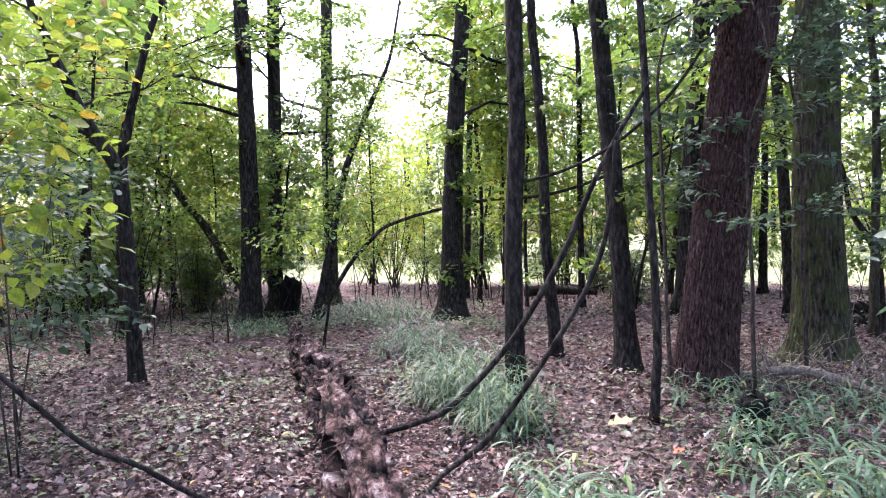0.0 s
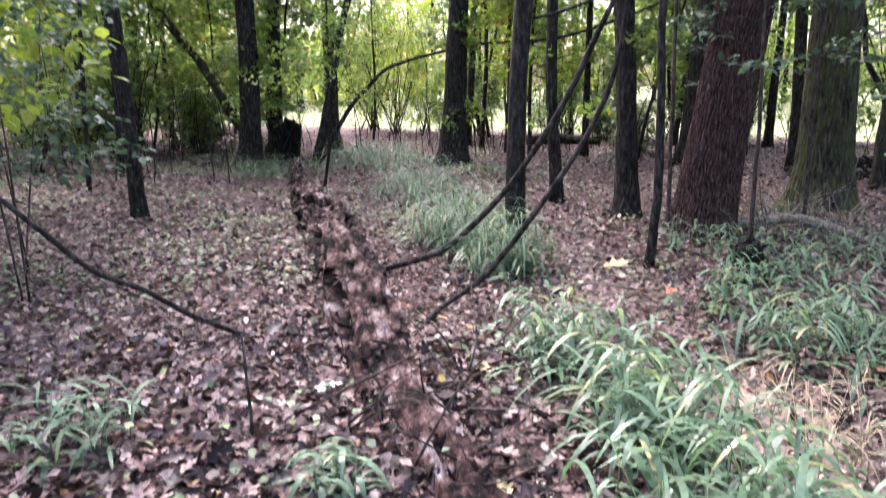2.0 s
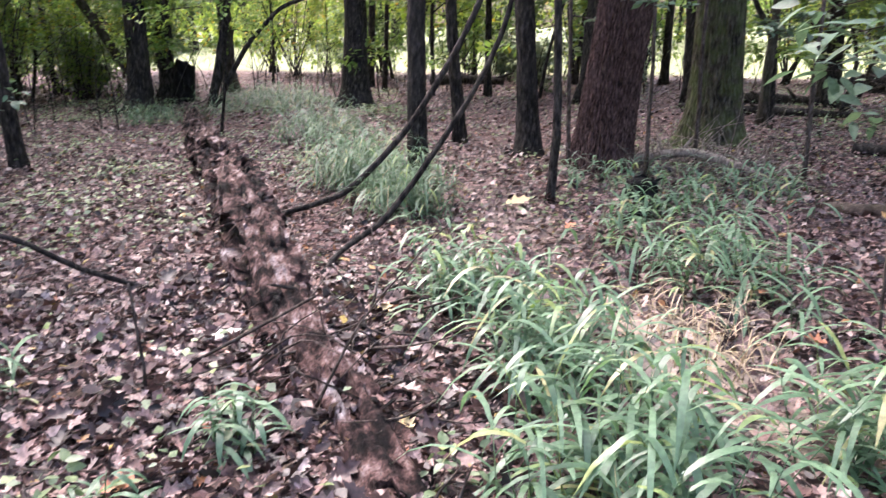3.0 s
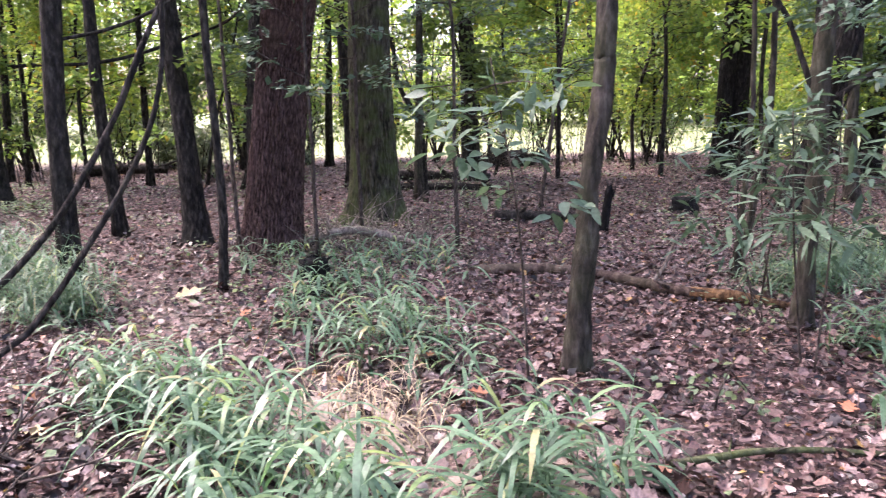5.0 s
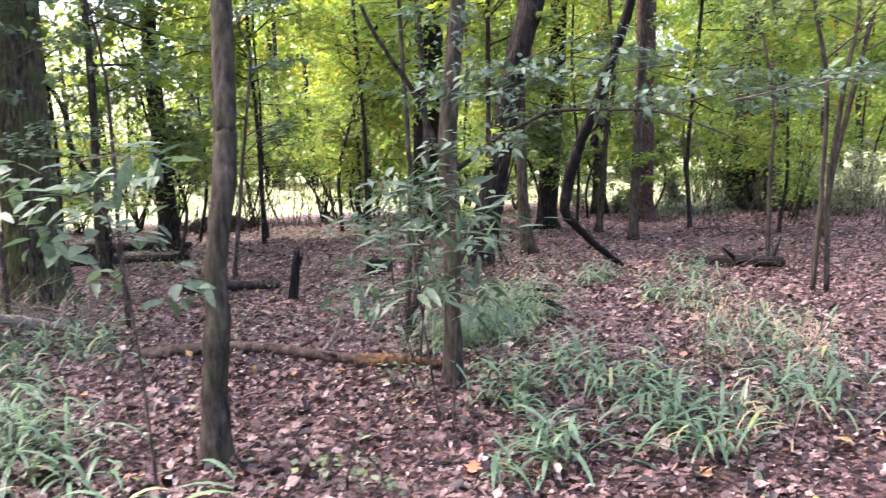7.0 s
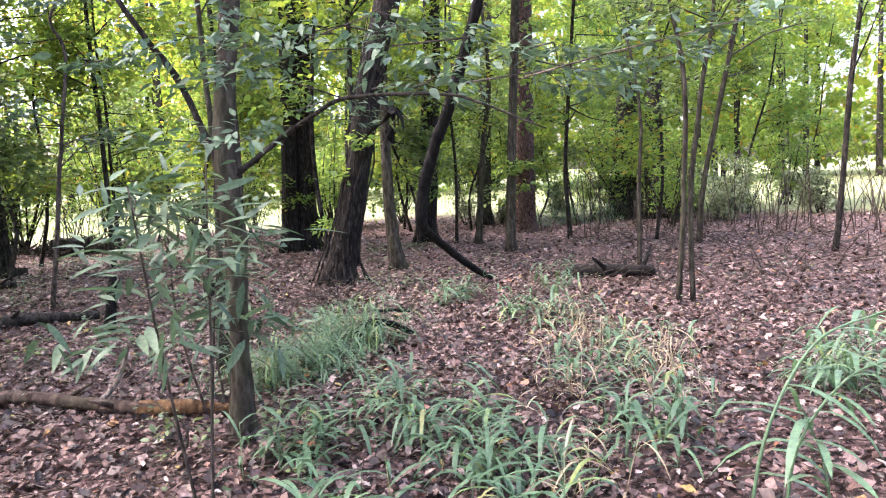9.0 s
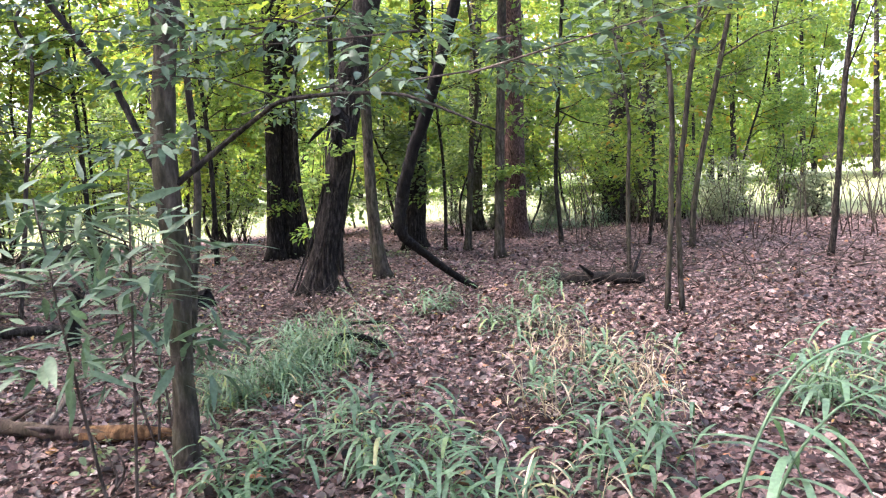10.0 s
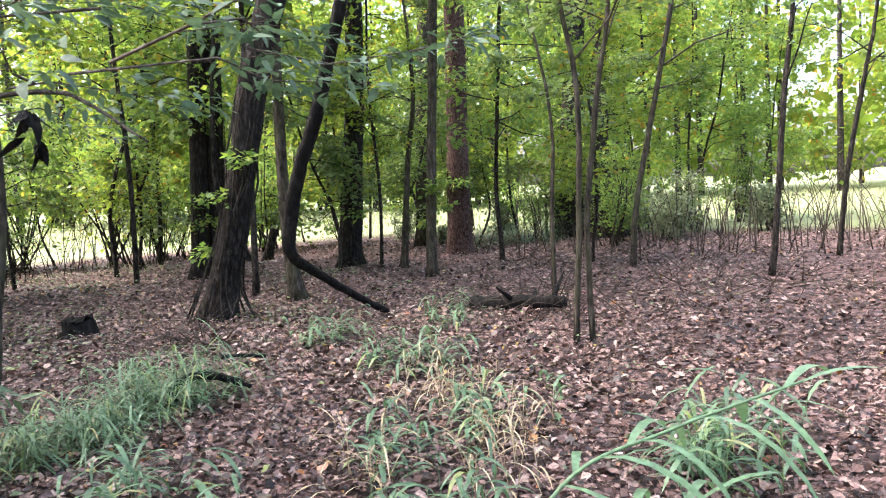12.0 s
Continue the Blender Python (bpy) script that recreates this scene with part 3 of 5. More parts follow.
tree((-5.15, 12.12, 0), [(0.00, 0.00, -0.05, 1.00), (0.00, 0.00, 1.10, 0.75), (0.03, 0.01, 2.72, 0.67)], 0.054, "thin sapling on leaf litter", BARK_DARK, height=5, crown=(2.4, 10, 0.8), name="sapling", category="sapling", group="saplings", leaf_len=0.08, sides=6, leaf_mat=LEAF_UNDER, seed=27)
tree((2.84, 15.70, 0), [(0.00, 0.00, -0.05, 1.00), (-0.01, 0.00, 2.86, 0.83), (-0.01, 0.00, 5.18, 0.75)], 0.070, "thin tree deep in the wood", BARK_DARK, height=8, crown=(4, 10, 1.3), low=5, seed=28)
tree((7.62, 18.19, 0), [(0.00, 0.00, -0.05, 1.00), (0.02, -0.01, 1.35, 0.87), (0.07, -0.03, 2.97, 0.75)], 0.108, "thin tree by the edge of the wood", BARK_DARK, height=9, crown=(4, 10, 1.5), low=5, seed=29)
tree((0.53, 18.56, 0), [(0.00, 0.00, -0.05, 1.00), (0.08, -0.00, 1.79, 0.92), (0.20, -0.01, 4.54, 0.83)], 0.083, "thin tree by the edge of the wood", BARK_DARK, height=8, crown=(4, 10, 1.4), low=5, seed=30)
tree((5.58, 18.84, 0), [(0.00, 0.00, -0.05, 1.00), (0.16, -0.05, 1.68, 0.90), (0.32, -0.10, 3.75, 0.79)], 0.070, "thin tree by the edge of the wood", BARK_DARK, height=8, crown=(4, 10, 1.4), low=5, seed=31)
tree((2.79, 3.09, 0), [(0.00, 0.00, -0.05, 1.02), (0.02, 0.00, 0.35, 0.88), (0.04, 0.00, 0.62, 0.93), (0.06, 0.01, 0.90, 0.77), (0.10, 0.02, 1.15, 0.77), (0.15, 0.03, 1.38, 0.86), (0.19, 0.06, 1.62, 0.82), (0.22, 0.10, 1.99, 0.80)], 0.071, "young grey-brown tree with a crooked ringed trunk", BARK_GREY, height=8, crown=(3.6, 14, 1.6), sides=18, flare=0.35, leaf_mat=LEAF_UNDER, leaf_len=0.09, seed=32)
young_tree = tree((4.40, 2.82, 0), [(0.00, 0.00, -0.05, 1.00), (-0.00, 0.00, 0.47, 0.68), (0.02, -0.01, 1.01, 0.75), (0.00, -0.00, 1.49, 0.82), (0.06, -0.05, 2.25, 0.66)], 0.075, "young grey-brown tree with a swollen foot and side branch", BARK_GREY, height=8, crown=(3.4, 12, 1.5), sides=18, flare=0.3, leaf_mat=LEAF_UNDER, leaf_len=0.09, seed=33)
leaning_tree = tree((9.18, 6.22, 0), [(0.00, 0.00, -0.05, 1.00), (0.12, -0.14, 0.75, 0.74), (0.27, -0.31, 1.79, 0.73), (0.40, -0.45, 2.81, 0.76), (0.58, -0.66, 3.68, 0.76)], 0.215, "dark leaning tree wrapped in dry vines", BARK_DARKER, height=11, crown=(5, 11, 2.2), sides=20, flare=0.3, low=5, seed=34)
tree((14.70, 8.47, 0), [(0.00, 0.00, -0.05, 1.00), (0.06, -0.09, 1.49, 0.89), (0.13, -0.19, 3.18, 0.83), (0.19, -0.28, 4.83, 0.77)], 0.219, "straight dark tree next to a bent trunk", BARK_DARKER, height=12, crown=(6, 9, 2.2), sides=14, low=4, seed=35)
tree((12.64, 10.29, 0), [(0.00, 0.00, -0.05, 1.00), (0.04, -0.04, 1.62, 0.87), (0.14, -0.14, 4.80, 0.85)], 0.176, "dark straight tree at the edge of the wood", BARK_DARKER, height=12, crown=(6, 9, 2.2), low=10, seed=36)
twin_tree = tree((12.96, 10.14, 0), [(0.00, 0.00, -0.05, 1.00), (0.04, -0.04, 2.15, 0.87), (0.13, -0.14, 4.82, 0.80)], 0.189, "dark tree twinned with its neighbour", BARK_DARKER, height=12, crown=(6, 9, 2.2), low=10, seed=37)
tree((10.73, 6.33, 0), [(0.00, 0.00, -0.05, 1.00), (-0.05, 0.07, 1.07, 0.76), (-0.05, 0.07, 2.44, 0.68), (-0.04, 0.05, 3.85, 0.52)], 0.107, "slim grey tree with dry suckers at its foot", BARK_GREY, height=8, crown=(4, 14, 1.4), flare=0.6, low=4, seed=38)
tree((19.02, 9.49, 0), [(0.00, 0.00, -0.05, 1.00), (0.06, -0.11, 2.89, 0.83), (0.14, -0.24, 5.70, 0.75)], 0.190, "pale slim tree further off", BARK_GREY, height=10, crown=(5, 8, 1.8), low=8, seed=39)
tree((13.31, 5.80, 0), [(0.00, 0.00, -0.05, 1.00), (0.03, -0.05, 1.40, 0.88), (0.11, -0.20, 4.17, 0.81)], 0.087, "thin grey tree next to a thick trunk", BARK_GREY, height=9, crown=(5, 14, 1.4), low=8, seed=40)
tree((17.01, 7.35, 0), [(0.00, 0.00, -0.05, 1.00), (0.02, -0.05, 2.01, 0.87), (0.06, -0.11, 5.03, 0.79)], 0.264, "thick red-brown tree with vines", BARK_OAK, height=12, crown=(6, 11, 2.2), sides=72, low=14, ridges=20, depth=0.02, seed=41)
tree((14.56, 7.15, 0), [(0.00, 0.00, -0.05, 1.00), (0.04, -0.06, 0.89, 0.85), (0.08, -0.14, 1.97, 0.70)], 0.077, "thin sapling among dry twigs", BARK_GREY, height=5, crown=(2.4, 9, 0.9), name="sapling", category="sapling", group="saplings", leaf_len=0.08, sides=6, leaf_mat=LEAF_UNDER, seed=42)
ivy_tree = tree((21.57, 6.64, 0), [(0.00, 0.00, -0.05, 1.00), (0.04, -0.12, 2.02, 0.76), (0.10, -0.30, 4.93, 0.64)], 0.393, "dark trunk smothered in dead vines", BARK_DARK, height=10, crown=(4, 11, 2.0), low=20, flare=0.8, seed=43)
tree((21.39, 5.60, 0), [(0.00, 0.00, -0.05, 1.00), (-0.03, 0.10, 1.53, 0.81), (-0.02, 0.05, 3.81, 0.58)], 0.321, "broad dark stump-like trunk in dead vines", BARK_DARK, height=6, crown=(3, 8, 1.6), low=18, flare=0.8, seed=44)
tree((9.06, 1.80, 0), [(0.00, 0.00, -0.05, 1.00), (0.02, -0.06, 1.03, 0.84), (0.02, -0.08, 2.08, 0.83), (-0.01, 0.03, 2.85, 0.69)], 0.030, "slim bare-stemmed sapling in a cluster", BARK_GREY, height=5.5, crown=(2.1, 14, 1.2), name="sapling", category="sapling", group="saplings", sides=8, leaf_mat=LEAF_UNDER, leaf_len=0.08, flare=0.15, seed=45)
tree((9.15, 1.69, 0), [(0.00, 0.00, -0.05, 1.00), (-0.00, 0.01, 1.03, 0.91), (0.02, -0.08, 1.92, 0.90), (0.06, -0.21, 2.82, 0.66)], 0.028, "slim sapling in a cluster of three", BARK_GREY, height=5.5, crown=(2.2, 14, 1.2), name="sapling", category="sapling", group="saplings", sides=8, leaf_mat=LEAF_UNDER, leaf_len=0.08, flare=0.15, seed=46)
tree((14.81, 3.01, 0), [(0.00, 0.00, -0.05, 1.00), (0.02, -0.08, 0.96, 0.85), (0.08, -0.32, 2.15, 0.84), (0.16, -0.66, 3.90, 0.75)], 0.053, "leaning sapling with a forked stem", BARK_GREY, height=6, crown=(2.2, 8, 1.5), name="sapling", category="sapling", group="saplings", sides=8, leaf_mat=LEAF_UNDER, leaf_len=0.08, flare=0.15, seed=47)
tree((11.27, 2.90, 0), [(0.00, 0.00, -0.05, 1.00), (0.01, -0.02, 0.95, 0.88), (0.02, -0.06, 2.01, 0.65)], 0.032, "thin upright sapling on leaf litter", BARK_GREY, height=4, crown=(2, 10, 0.8), name="sapling", category="sapling", group="saplings", sides=8, leaf_mat=LEAF_UNDER, leaf_len=0.08, flare=0.15, seed=48)
tree((13.87, 0.87, 0), [(0.00, 0.00, -0.05, 1.00), (0.01, -0.09, 1.02, 0.86), (0.02, -0.19, 2.26, 0.85), (0.04, -0.34, 3.53, 0.64)], 0.045, "slim dark sapling at the end of the wood", BARK_DARK, height=6, crown=(2.4, 8, 1.6), name="sapling", category="sapling", group="saplings", sides=8, leaf_mat=LEAF_UNDER, leaf_len=0.08, flare=0.15, seed=49)
tree((16.21, 0.19, 0), [(0.00, 0.00, -0.05, 1.00), (0.01, -0.13, 1.34, 0.90), (0.02, -0.33, 2.60, 0.81), (0.03, -0.48, 3.33, 0.64)], 0.042, "slim dark sapling by the open field", BARK_DARK, height=6, crown=(2.4, 14, 1.5), name="sapling", category="sapling", group="saplings", sides=8, leaf_mat=LEAF_UNDER, leaf_len=0.08, flare=0.15, seed=50)
tree((8.26, 12.56, 0), [(0.00, 0.00, -0.05, 1.00), (-0.03, 0.02, 1.59, 0.76), (-0.08, 0.05, 3.68, 0.69)], 0.200, "dark straight tree near a massive trunk", BARK_DARK, height=12, crown=(6, 8, 2.0), low=8, seed=51)
tree((5.89, 10.43, 0), [(0.00, 0.00, -0.05, 1.00), (0.03, -0.01, 1.56, 0.80), (0.04, -0.02, 3.22, 0.72)], 0.071, "thin tree with leafy shoots", BARK_GREY, height=7, crown=(3, 14, 1.3), low=8, seed=52)
tree((5.35, 4.09, 0), [(0.00, 0.00, -0.05, 1.00), (0.03, -0.03, 0.59, 0.82), (0.04, -0.05, 1.43, 0.72), (0.03, -0.03, 2.32, 0.63)], 0.029, "thin straight sapling on leaf litter", BARK_GREY, height=6, crown=(2.6, 10, 1.0), name="sapling", category="sapling", group="saplings", sides=8, leaf_mat=LEAF_UNDER, leaf_len=0.08, flare=0.15, seed=53)
tree((5.43, 4.12, 0), [(0.00, 0.00, -0.05, 1.00), (0.08, -0.06, 0.67, 0.89), (0.15, -0.11, 1.39, 0.77), (0.15, -0.10, 2.14, 0.71), (0.12, -0.09, 2.69, 0.65)], 0.034, "thin grey sapling near the young trees", BARK_GREY, height=6, crown=(2.9, 9, 1.0), name="sapling", category="sapling", group="saplings", sides=8, leaf_mat=LEAF_UNDER, leaf_len=0.08, flare=0.15, seed=54)
tree((2.70, 6.66, 0), [(0.00, 0.00, -0.05, 1.00), (-0.01, 0.00, 1.05, 0.78), (-0.02, 0.01, 2.29, 0.66)], 0.022, "thin sapling with flat pale leaf sprays by the massive trunk", BARK_TWIG, height=4.2, crown=(1.5, 15, 1.0), name="sapling", category="sapling", group="saplings", sides=6, leaf_mat=LEAF_LANCE, leaf_len=0.085, flare=0, flat=0.95, loose=0.3, per_twig=8, seed=55)
tree((3.39, 7.13, 0), [(0.00, 0.00, -0.05, 1.00), (-0.01, 0.00, 1.01, 0.78), (-0.01, 0.01, 2.33, 0.66)], 0.024, "thin sapling with flat pale leaf sprays", BARK_TWIG, height=4.6, crown=(1.6, 15, 1.0), name="sapling", category="sapling", group="saplings", sides=6, leaf_mat=LEAF_LANCE, leaf_len=0.085, flare=0, flat=0.95, loose=0.3, per_twig=8, seed=56)
tree((2.15, 7.27, 0), [(0.00, 0.00, -0.05, 1.00), (-0.02, 0.01, 1.03, 0.78), (-0.04, 0.01, 2.38, 0.66)], 0.024, "thin sapling with pale leaf sprays among dark trunks", BARK_TWIG, height=4.2, crown=(1.4, 11, 0.8), name="sapling", category="sapling", group="saplings", sides=6, leaf_mat=LEAF_LANCE, leaf_len=0.085, flare=0, flat=0.95, loose=0.3, per_twig=8, seed=57)
tree((4.24, 6.63, 0), [(0.00, 0.00, -0.05, 1.00), (-0.02, 0.01, 0.93, 0.76), (-0.02, 0.01, 1.78, 0.64)], 0.026, "thin sapling with layered pale leaves", BARK_TWIG, height=4.0, crown=(1.2, 13, 0.9), name="sapling", category="sapling", group="saplings", sides=6, leaf_mat=LEAF_LANCE, leaf_len=0.085, flare=0, flat=0.95, loose=0.3, per_twig=8, seed=58)
tree((6.53, 8.20, 0), [(0.00, 0.00, -0.05, 1.00), (0.18, -0.10, 1.63, 0.77), (0.32, -0.18, 2.87, 0.66)], 0.029, "thin sapling with layered leaves by the young trees", BARK_TWIG, height=4.2, crown=(1.5, 13, 1.0), name="sapling", category="sapling", group="saplings", sides=6, leaf_mat=LEAF_LANCE, leaf_len=0.085, flare=0, flat=0.95, loose=0.3, per_twig=8, seed=59)


# ---- leaning poles, vines and fallen wood ----
pole("fork", (-3.42, 8.12, 0), [(0.00, 0.00, 2.32, 1.00), (0.06, 0.02, 2.59, 0.75), (0.16, 0.07, 3.10, 0.63), (0.31, 0.13, 3.78, 0.51), (0.51, 0.21, 4.29, 0.43)], 0.072, "dark upper fork of the small forked tree", "branch", BARK_DARK, seed=101, parent=forked_tree)
pole("slanting_tree", (-2.45, 14.36, 0), [(0.00, 0.00, 0.02, 1.00), (0.23, 0.04, 1.04, 0.90), (0.56, 0.09, 2.64, 0.80), (1.06, 0.18, 3.93, 0.61), (1.51, 0.26, 4.90, 0.41), (1.78, 0.30, 6.09, 0.25)], 0.085, "slender dark stem leaning over the clearing", "tree", BARK_DARK, seed=102)
pole("vine", (-2.34, 14.15, 0), [(0.00, 0.00, 0.02, 1.00), (0.49, 0.08, 0.93, 0.92), (0.92, 0.15, 1.45, 0.84), (1.45, 0.24, 1.84, 0.76), (2.96, 0.49, 2.20, 0.69), (4.30, 0.71, 2.30, 0.70), (5.45, 0.90, 2.62, 0.71), (6.86, 1.13, 3.23, 0.63), (7.73, 1.28, 4.25, 0.54)], 0.044, "long arching bare stem across the clearing", "vine", BARK_DARK, seed=103)
pole("vine", (0.64, 7.05, 0), [(0.00, 0.00, 1.98, 1.00), (0.49, -0.05, 2.10, 0.99), (0.95, -0.09, 2.33, 0.99), (1.41, -0.13, 2.72, 0.98), (1.72, -0.16, 3.14, 0.85), (1.97, -0.18, 3.58, 0.73)], 0.015, "thin bare branch arching between trunks", "vine", BARK_DARK, seed=104)
pole("leaning_pole", (-0.58, 5.71, 0), [(0.00, 0.00, 0.02, 1.00), (0.36, 0.04, 0.11, 1.19), (0.64, 0.07, 0.24, 1.29), (1.07, 0.11, 0.68, 1.20), (1.48, 0.15, 1.31, 1.21), (1.75, 0.18, 1.88, 1.12), (1.99, 0.20, 2.31, 0.94), (2.22, 0.23, 2.66, 0.75)], 0.019, "dead pole leaning up from the ground", "leaning pole", BARK_DARK, seed=105)
pole("leaning_pole", (-0.14, 4.84, 0), [(-0.02, -0.58, 0.02, 0.85), (0.08, -0.25, 0.05, 1.00), (0.24, -0.06, 0.11, 1.10), (0.42, -0.00, 0.24, 1.16), (0.76, -0.00, 0.70, 1.08), (1.06, -0.00, 1.20, 0.99), (1.19, -0.01, 1.59, 0.91), (1.24, -0.01, 2.09, 0.74)], 0.017, "dead dark pole leaning up between the trees", "leaning pole", BARK_DARK, seed=106)
pole("leaning_pole", (-4.08, 16.79, 0), [(0.00, 0.00, 0.02, 1.00), (-0.51, -0.12, 0.77, 0.92), (-1.00, -0.24, 1.71, 0.91), (-1.76, -0.43, 2.82, 0.83), (-2.45, -0.60, 3.90, 0.69)], 0.10, "grey dead stem leaning against a trunk", "leaning pole", BARK_GREY, seed=107)
pole("fallen_branch", (-0.95, 4.10, 0), [(0.00, 0.00, 0.02, 1.00), (-0.16, -0.04, 0.06, 1.10), (-0.43, -0.10, 0.19, 1.29), (-0.66, -0.16, 0.35, 1.26), (-0.90, -0.21, 0.47, 1.22), (-1.12, -0.26, 0.69, 1.28), (-1.30, -0.31, 0.88, 1.15)], 0.012, "curved dark fallen branch above leaf litter", "fallen branch", BARK_DARK, seed=108)
pole("fallen_branch", (-0.92, 2.85, 0), [(0.00, 0.00, 0.10, 1.00), (0.12, 0.03, 0.02, 1.36), (0.12, 0.03, 0.28, 0.99), (0.11, 0.03, 0.46, 0.80)], 0.006, "crooked dead twig stuck in the litter", "fallen branch", BARK_TWIG, seed=109)
pole("fallen_twig", (-0.79, 2.91, 0), [(0.00, 0.00, 0.02, 1.00), (0.26, 0.05, 0.03, 1.27), (0.49, 0.10, 0.07, 1.28), (0.73, 0.15, 0.12, 1.04)], 0.005, "straight pale twig lying across the rotten log", "fallen twig", BARK_TWIG, seed=110)
pole("fallen_twig", (-0.73, 3.01, 0), [(0.00, 0.00, 0.02, 1.00), (0.28, 0.07, 0.14, 1.51), (0.60, 0.15, 0.28, 1.28)], 0.005, "straight grey twig lying on the rotten log", "fallen twig", BARK_TWIG, seed=111)
bent_tree = thing("bent_tree", (10.03, 4.41, 0), "bent black tree trunk rising from a fallen foot", "tree")
pole("trunk", (10.03, 4.41, 0), [(0.00, 0.00, 0.02, 1.00), (-0.65, 0.01, 0.33, 1.10), (-1.27, -0.05, 0.63, 1.25), (-1.58, -0.09, 0.79, 1.40), (-1.68, -0.11, 0.93, 1.65), (-1.68, -0.14, 1.10, 1.70), (-1.69, -0.20, 1.28, 1.75), (-1.72, -0.33, 1.61, 1.65), (-1.71, -0.46, 1.88, 1.60), (-1.73, -0.70, 2.37, 1.50), (-1.78, -0.96, 2.99, 1.40), (-1.82, -1.20, 3.80, 1.20)], 0.039, "charred black bark", "tree", BARK_BLACK, seed=112, parent=bent_tree)
pole("limb", (4.38, 2.83, 0), [(0.00, 0.00, 1.35, 1.00), (0.11, -0.14, 1.48, 0.92), (0.19, -0.26, 1.59, 0.83), (0.13, -0.52, 1.67, 0.71), (0.04, -0.81, 1.72, 0.59), (-0.09, -1.37, 1.68, 0.39), (-0.13, -1.60, 1.62, 0.31), (-0.20, -1.90, 1.50, 0.17)], 0.017, "arching side branch of the young tree", "branch", BARK_DARK, seed=113, parent=young_tree)
pole("limb", (4.37, 2.84, 0), [(0.00, 0.00, 1.46, 1.00), (-0.06, 0.05, 1.68, 0.99), (-0.13, 0.11, 1.90, 0.97), (-0.22, 0.19, 2.08, 0.88), (-0.30, 0.25, 2.24, 0.79), (-0.36, 0.30, 2.41, 0.63)], 0.017, "dark branch reaching up from the young tree", "branch", BARK_DARK, seed=114, parent=young_tree)
pole("fallen_branch", (6.35, 3.62, 0), [(0.00, 0.00, 0.02, 1.10), (0.08, 0.03, 0.13, 1.15), (0.24, 0.02, 0.17, 1.00), (0.42, -0.05, 0.13, 0.90), (0.62, -0.14, 0.02, 0.60)], 0.032, "short dark crooked branch at the grass clump", "fallen branch", BARK_BLACK, seed=115)
pole("fallen_branch", (7.65, 4.00, 0), [(0.00, 0.00, 0.05, 1.00), (-0.13, 0.13, 0.08, 1.16), (-0.26, 0.25, 0.09, 1.15)], 0.014, "dark branch lying by the grass clump", "fallen branch", BARK_BLACK, seed=116)


# ---- understory: thin trees and shrubs between the trunks, woods beyond the field ----
def shrub(at, label, seed, height=3.0, stems=7, leaf_mat=None, per_twig=6, leaf_len=0.115, name="shrub"):
    """A shrub of several thin stems from one foot, leafy from a third of its height."""
    rng = np.random.default_rng(seed)
    t = thing(name, at, label, "shrub", "shrubs at the edge of the wood")
    twigs, leaves = [], []
    for i in range(stems):
        az, lean = rng.uniform(0, 2 * np.pi), rng.uniform(0.08, 0.9)
        h = height * rng.uniform(0.6, 1.0)
        foot = np.array([rng.normal(0, 0.12), rng.normal(0, 0.12), -0.05])
        tip = foot + np.array([math.cos(az) * lean * h * 0.6, math.sin(az) * lean * h * 0.6, h])
        mid = (foot + tip) / 2 + np.array([rng.normal(0, 0.12), rng.normal(0, 0.12), 0])
        pts = spline([foot, mid, tip], 6)
        part("stem", tube(pts, np.linspace(0.022, 0.006, len(pts)), 5), BARK_DARK, t)
        for k in range(6):
            z = rng.uniform(0.25, 1.0)
            p = pts[int(z * (len(pts) - 1))]
            a2 = rng.uniform(0, 2 * np.pi)
            w, lv = limb_and_leaves(rng, p, (math.cos(a2), math.sin(a2), rng.uniform(-0.1, 0.7)), height * rng.uniform(0.15, 0.32), 0.007, leaf_len, per_twig, 5, flat=0.4, loose=1.0)
            twigs += w
            leaves.append(lv)
    tagged(part("twig_mass", joined(twigs), BARK_DARK, t), kind="stuff")
    tagged(part("crown", joined(leaves), leaf_mat or LEAF_CANOPY, t), kind="stuff")
    return t


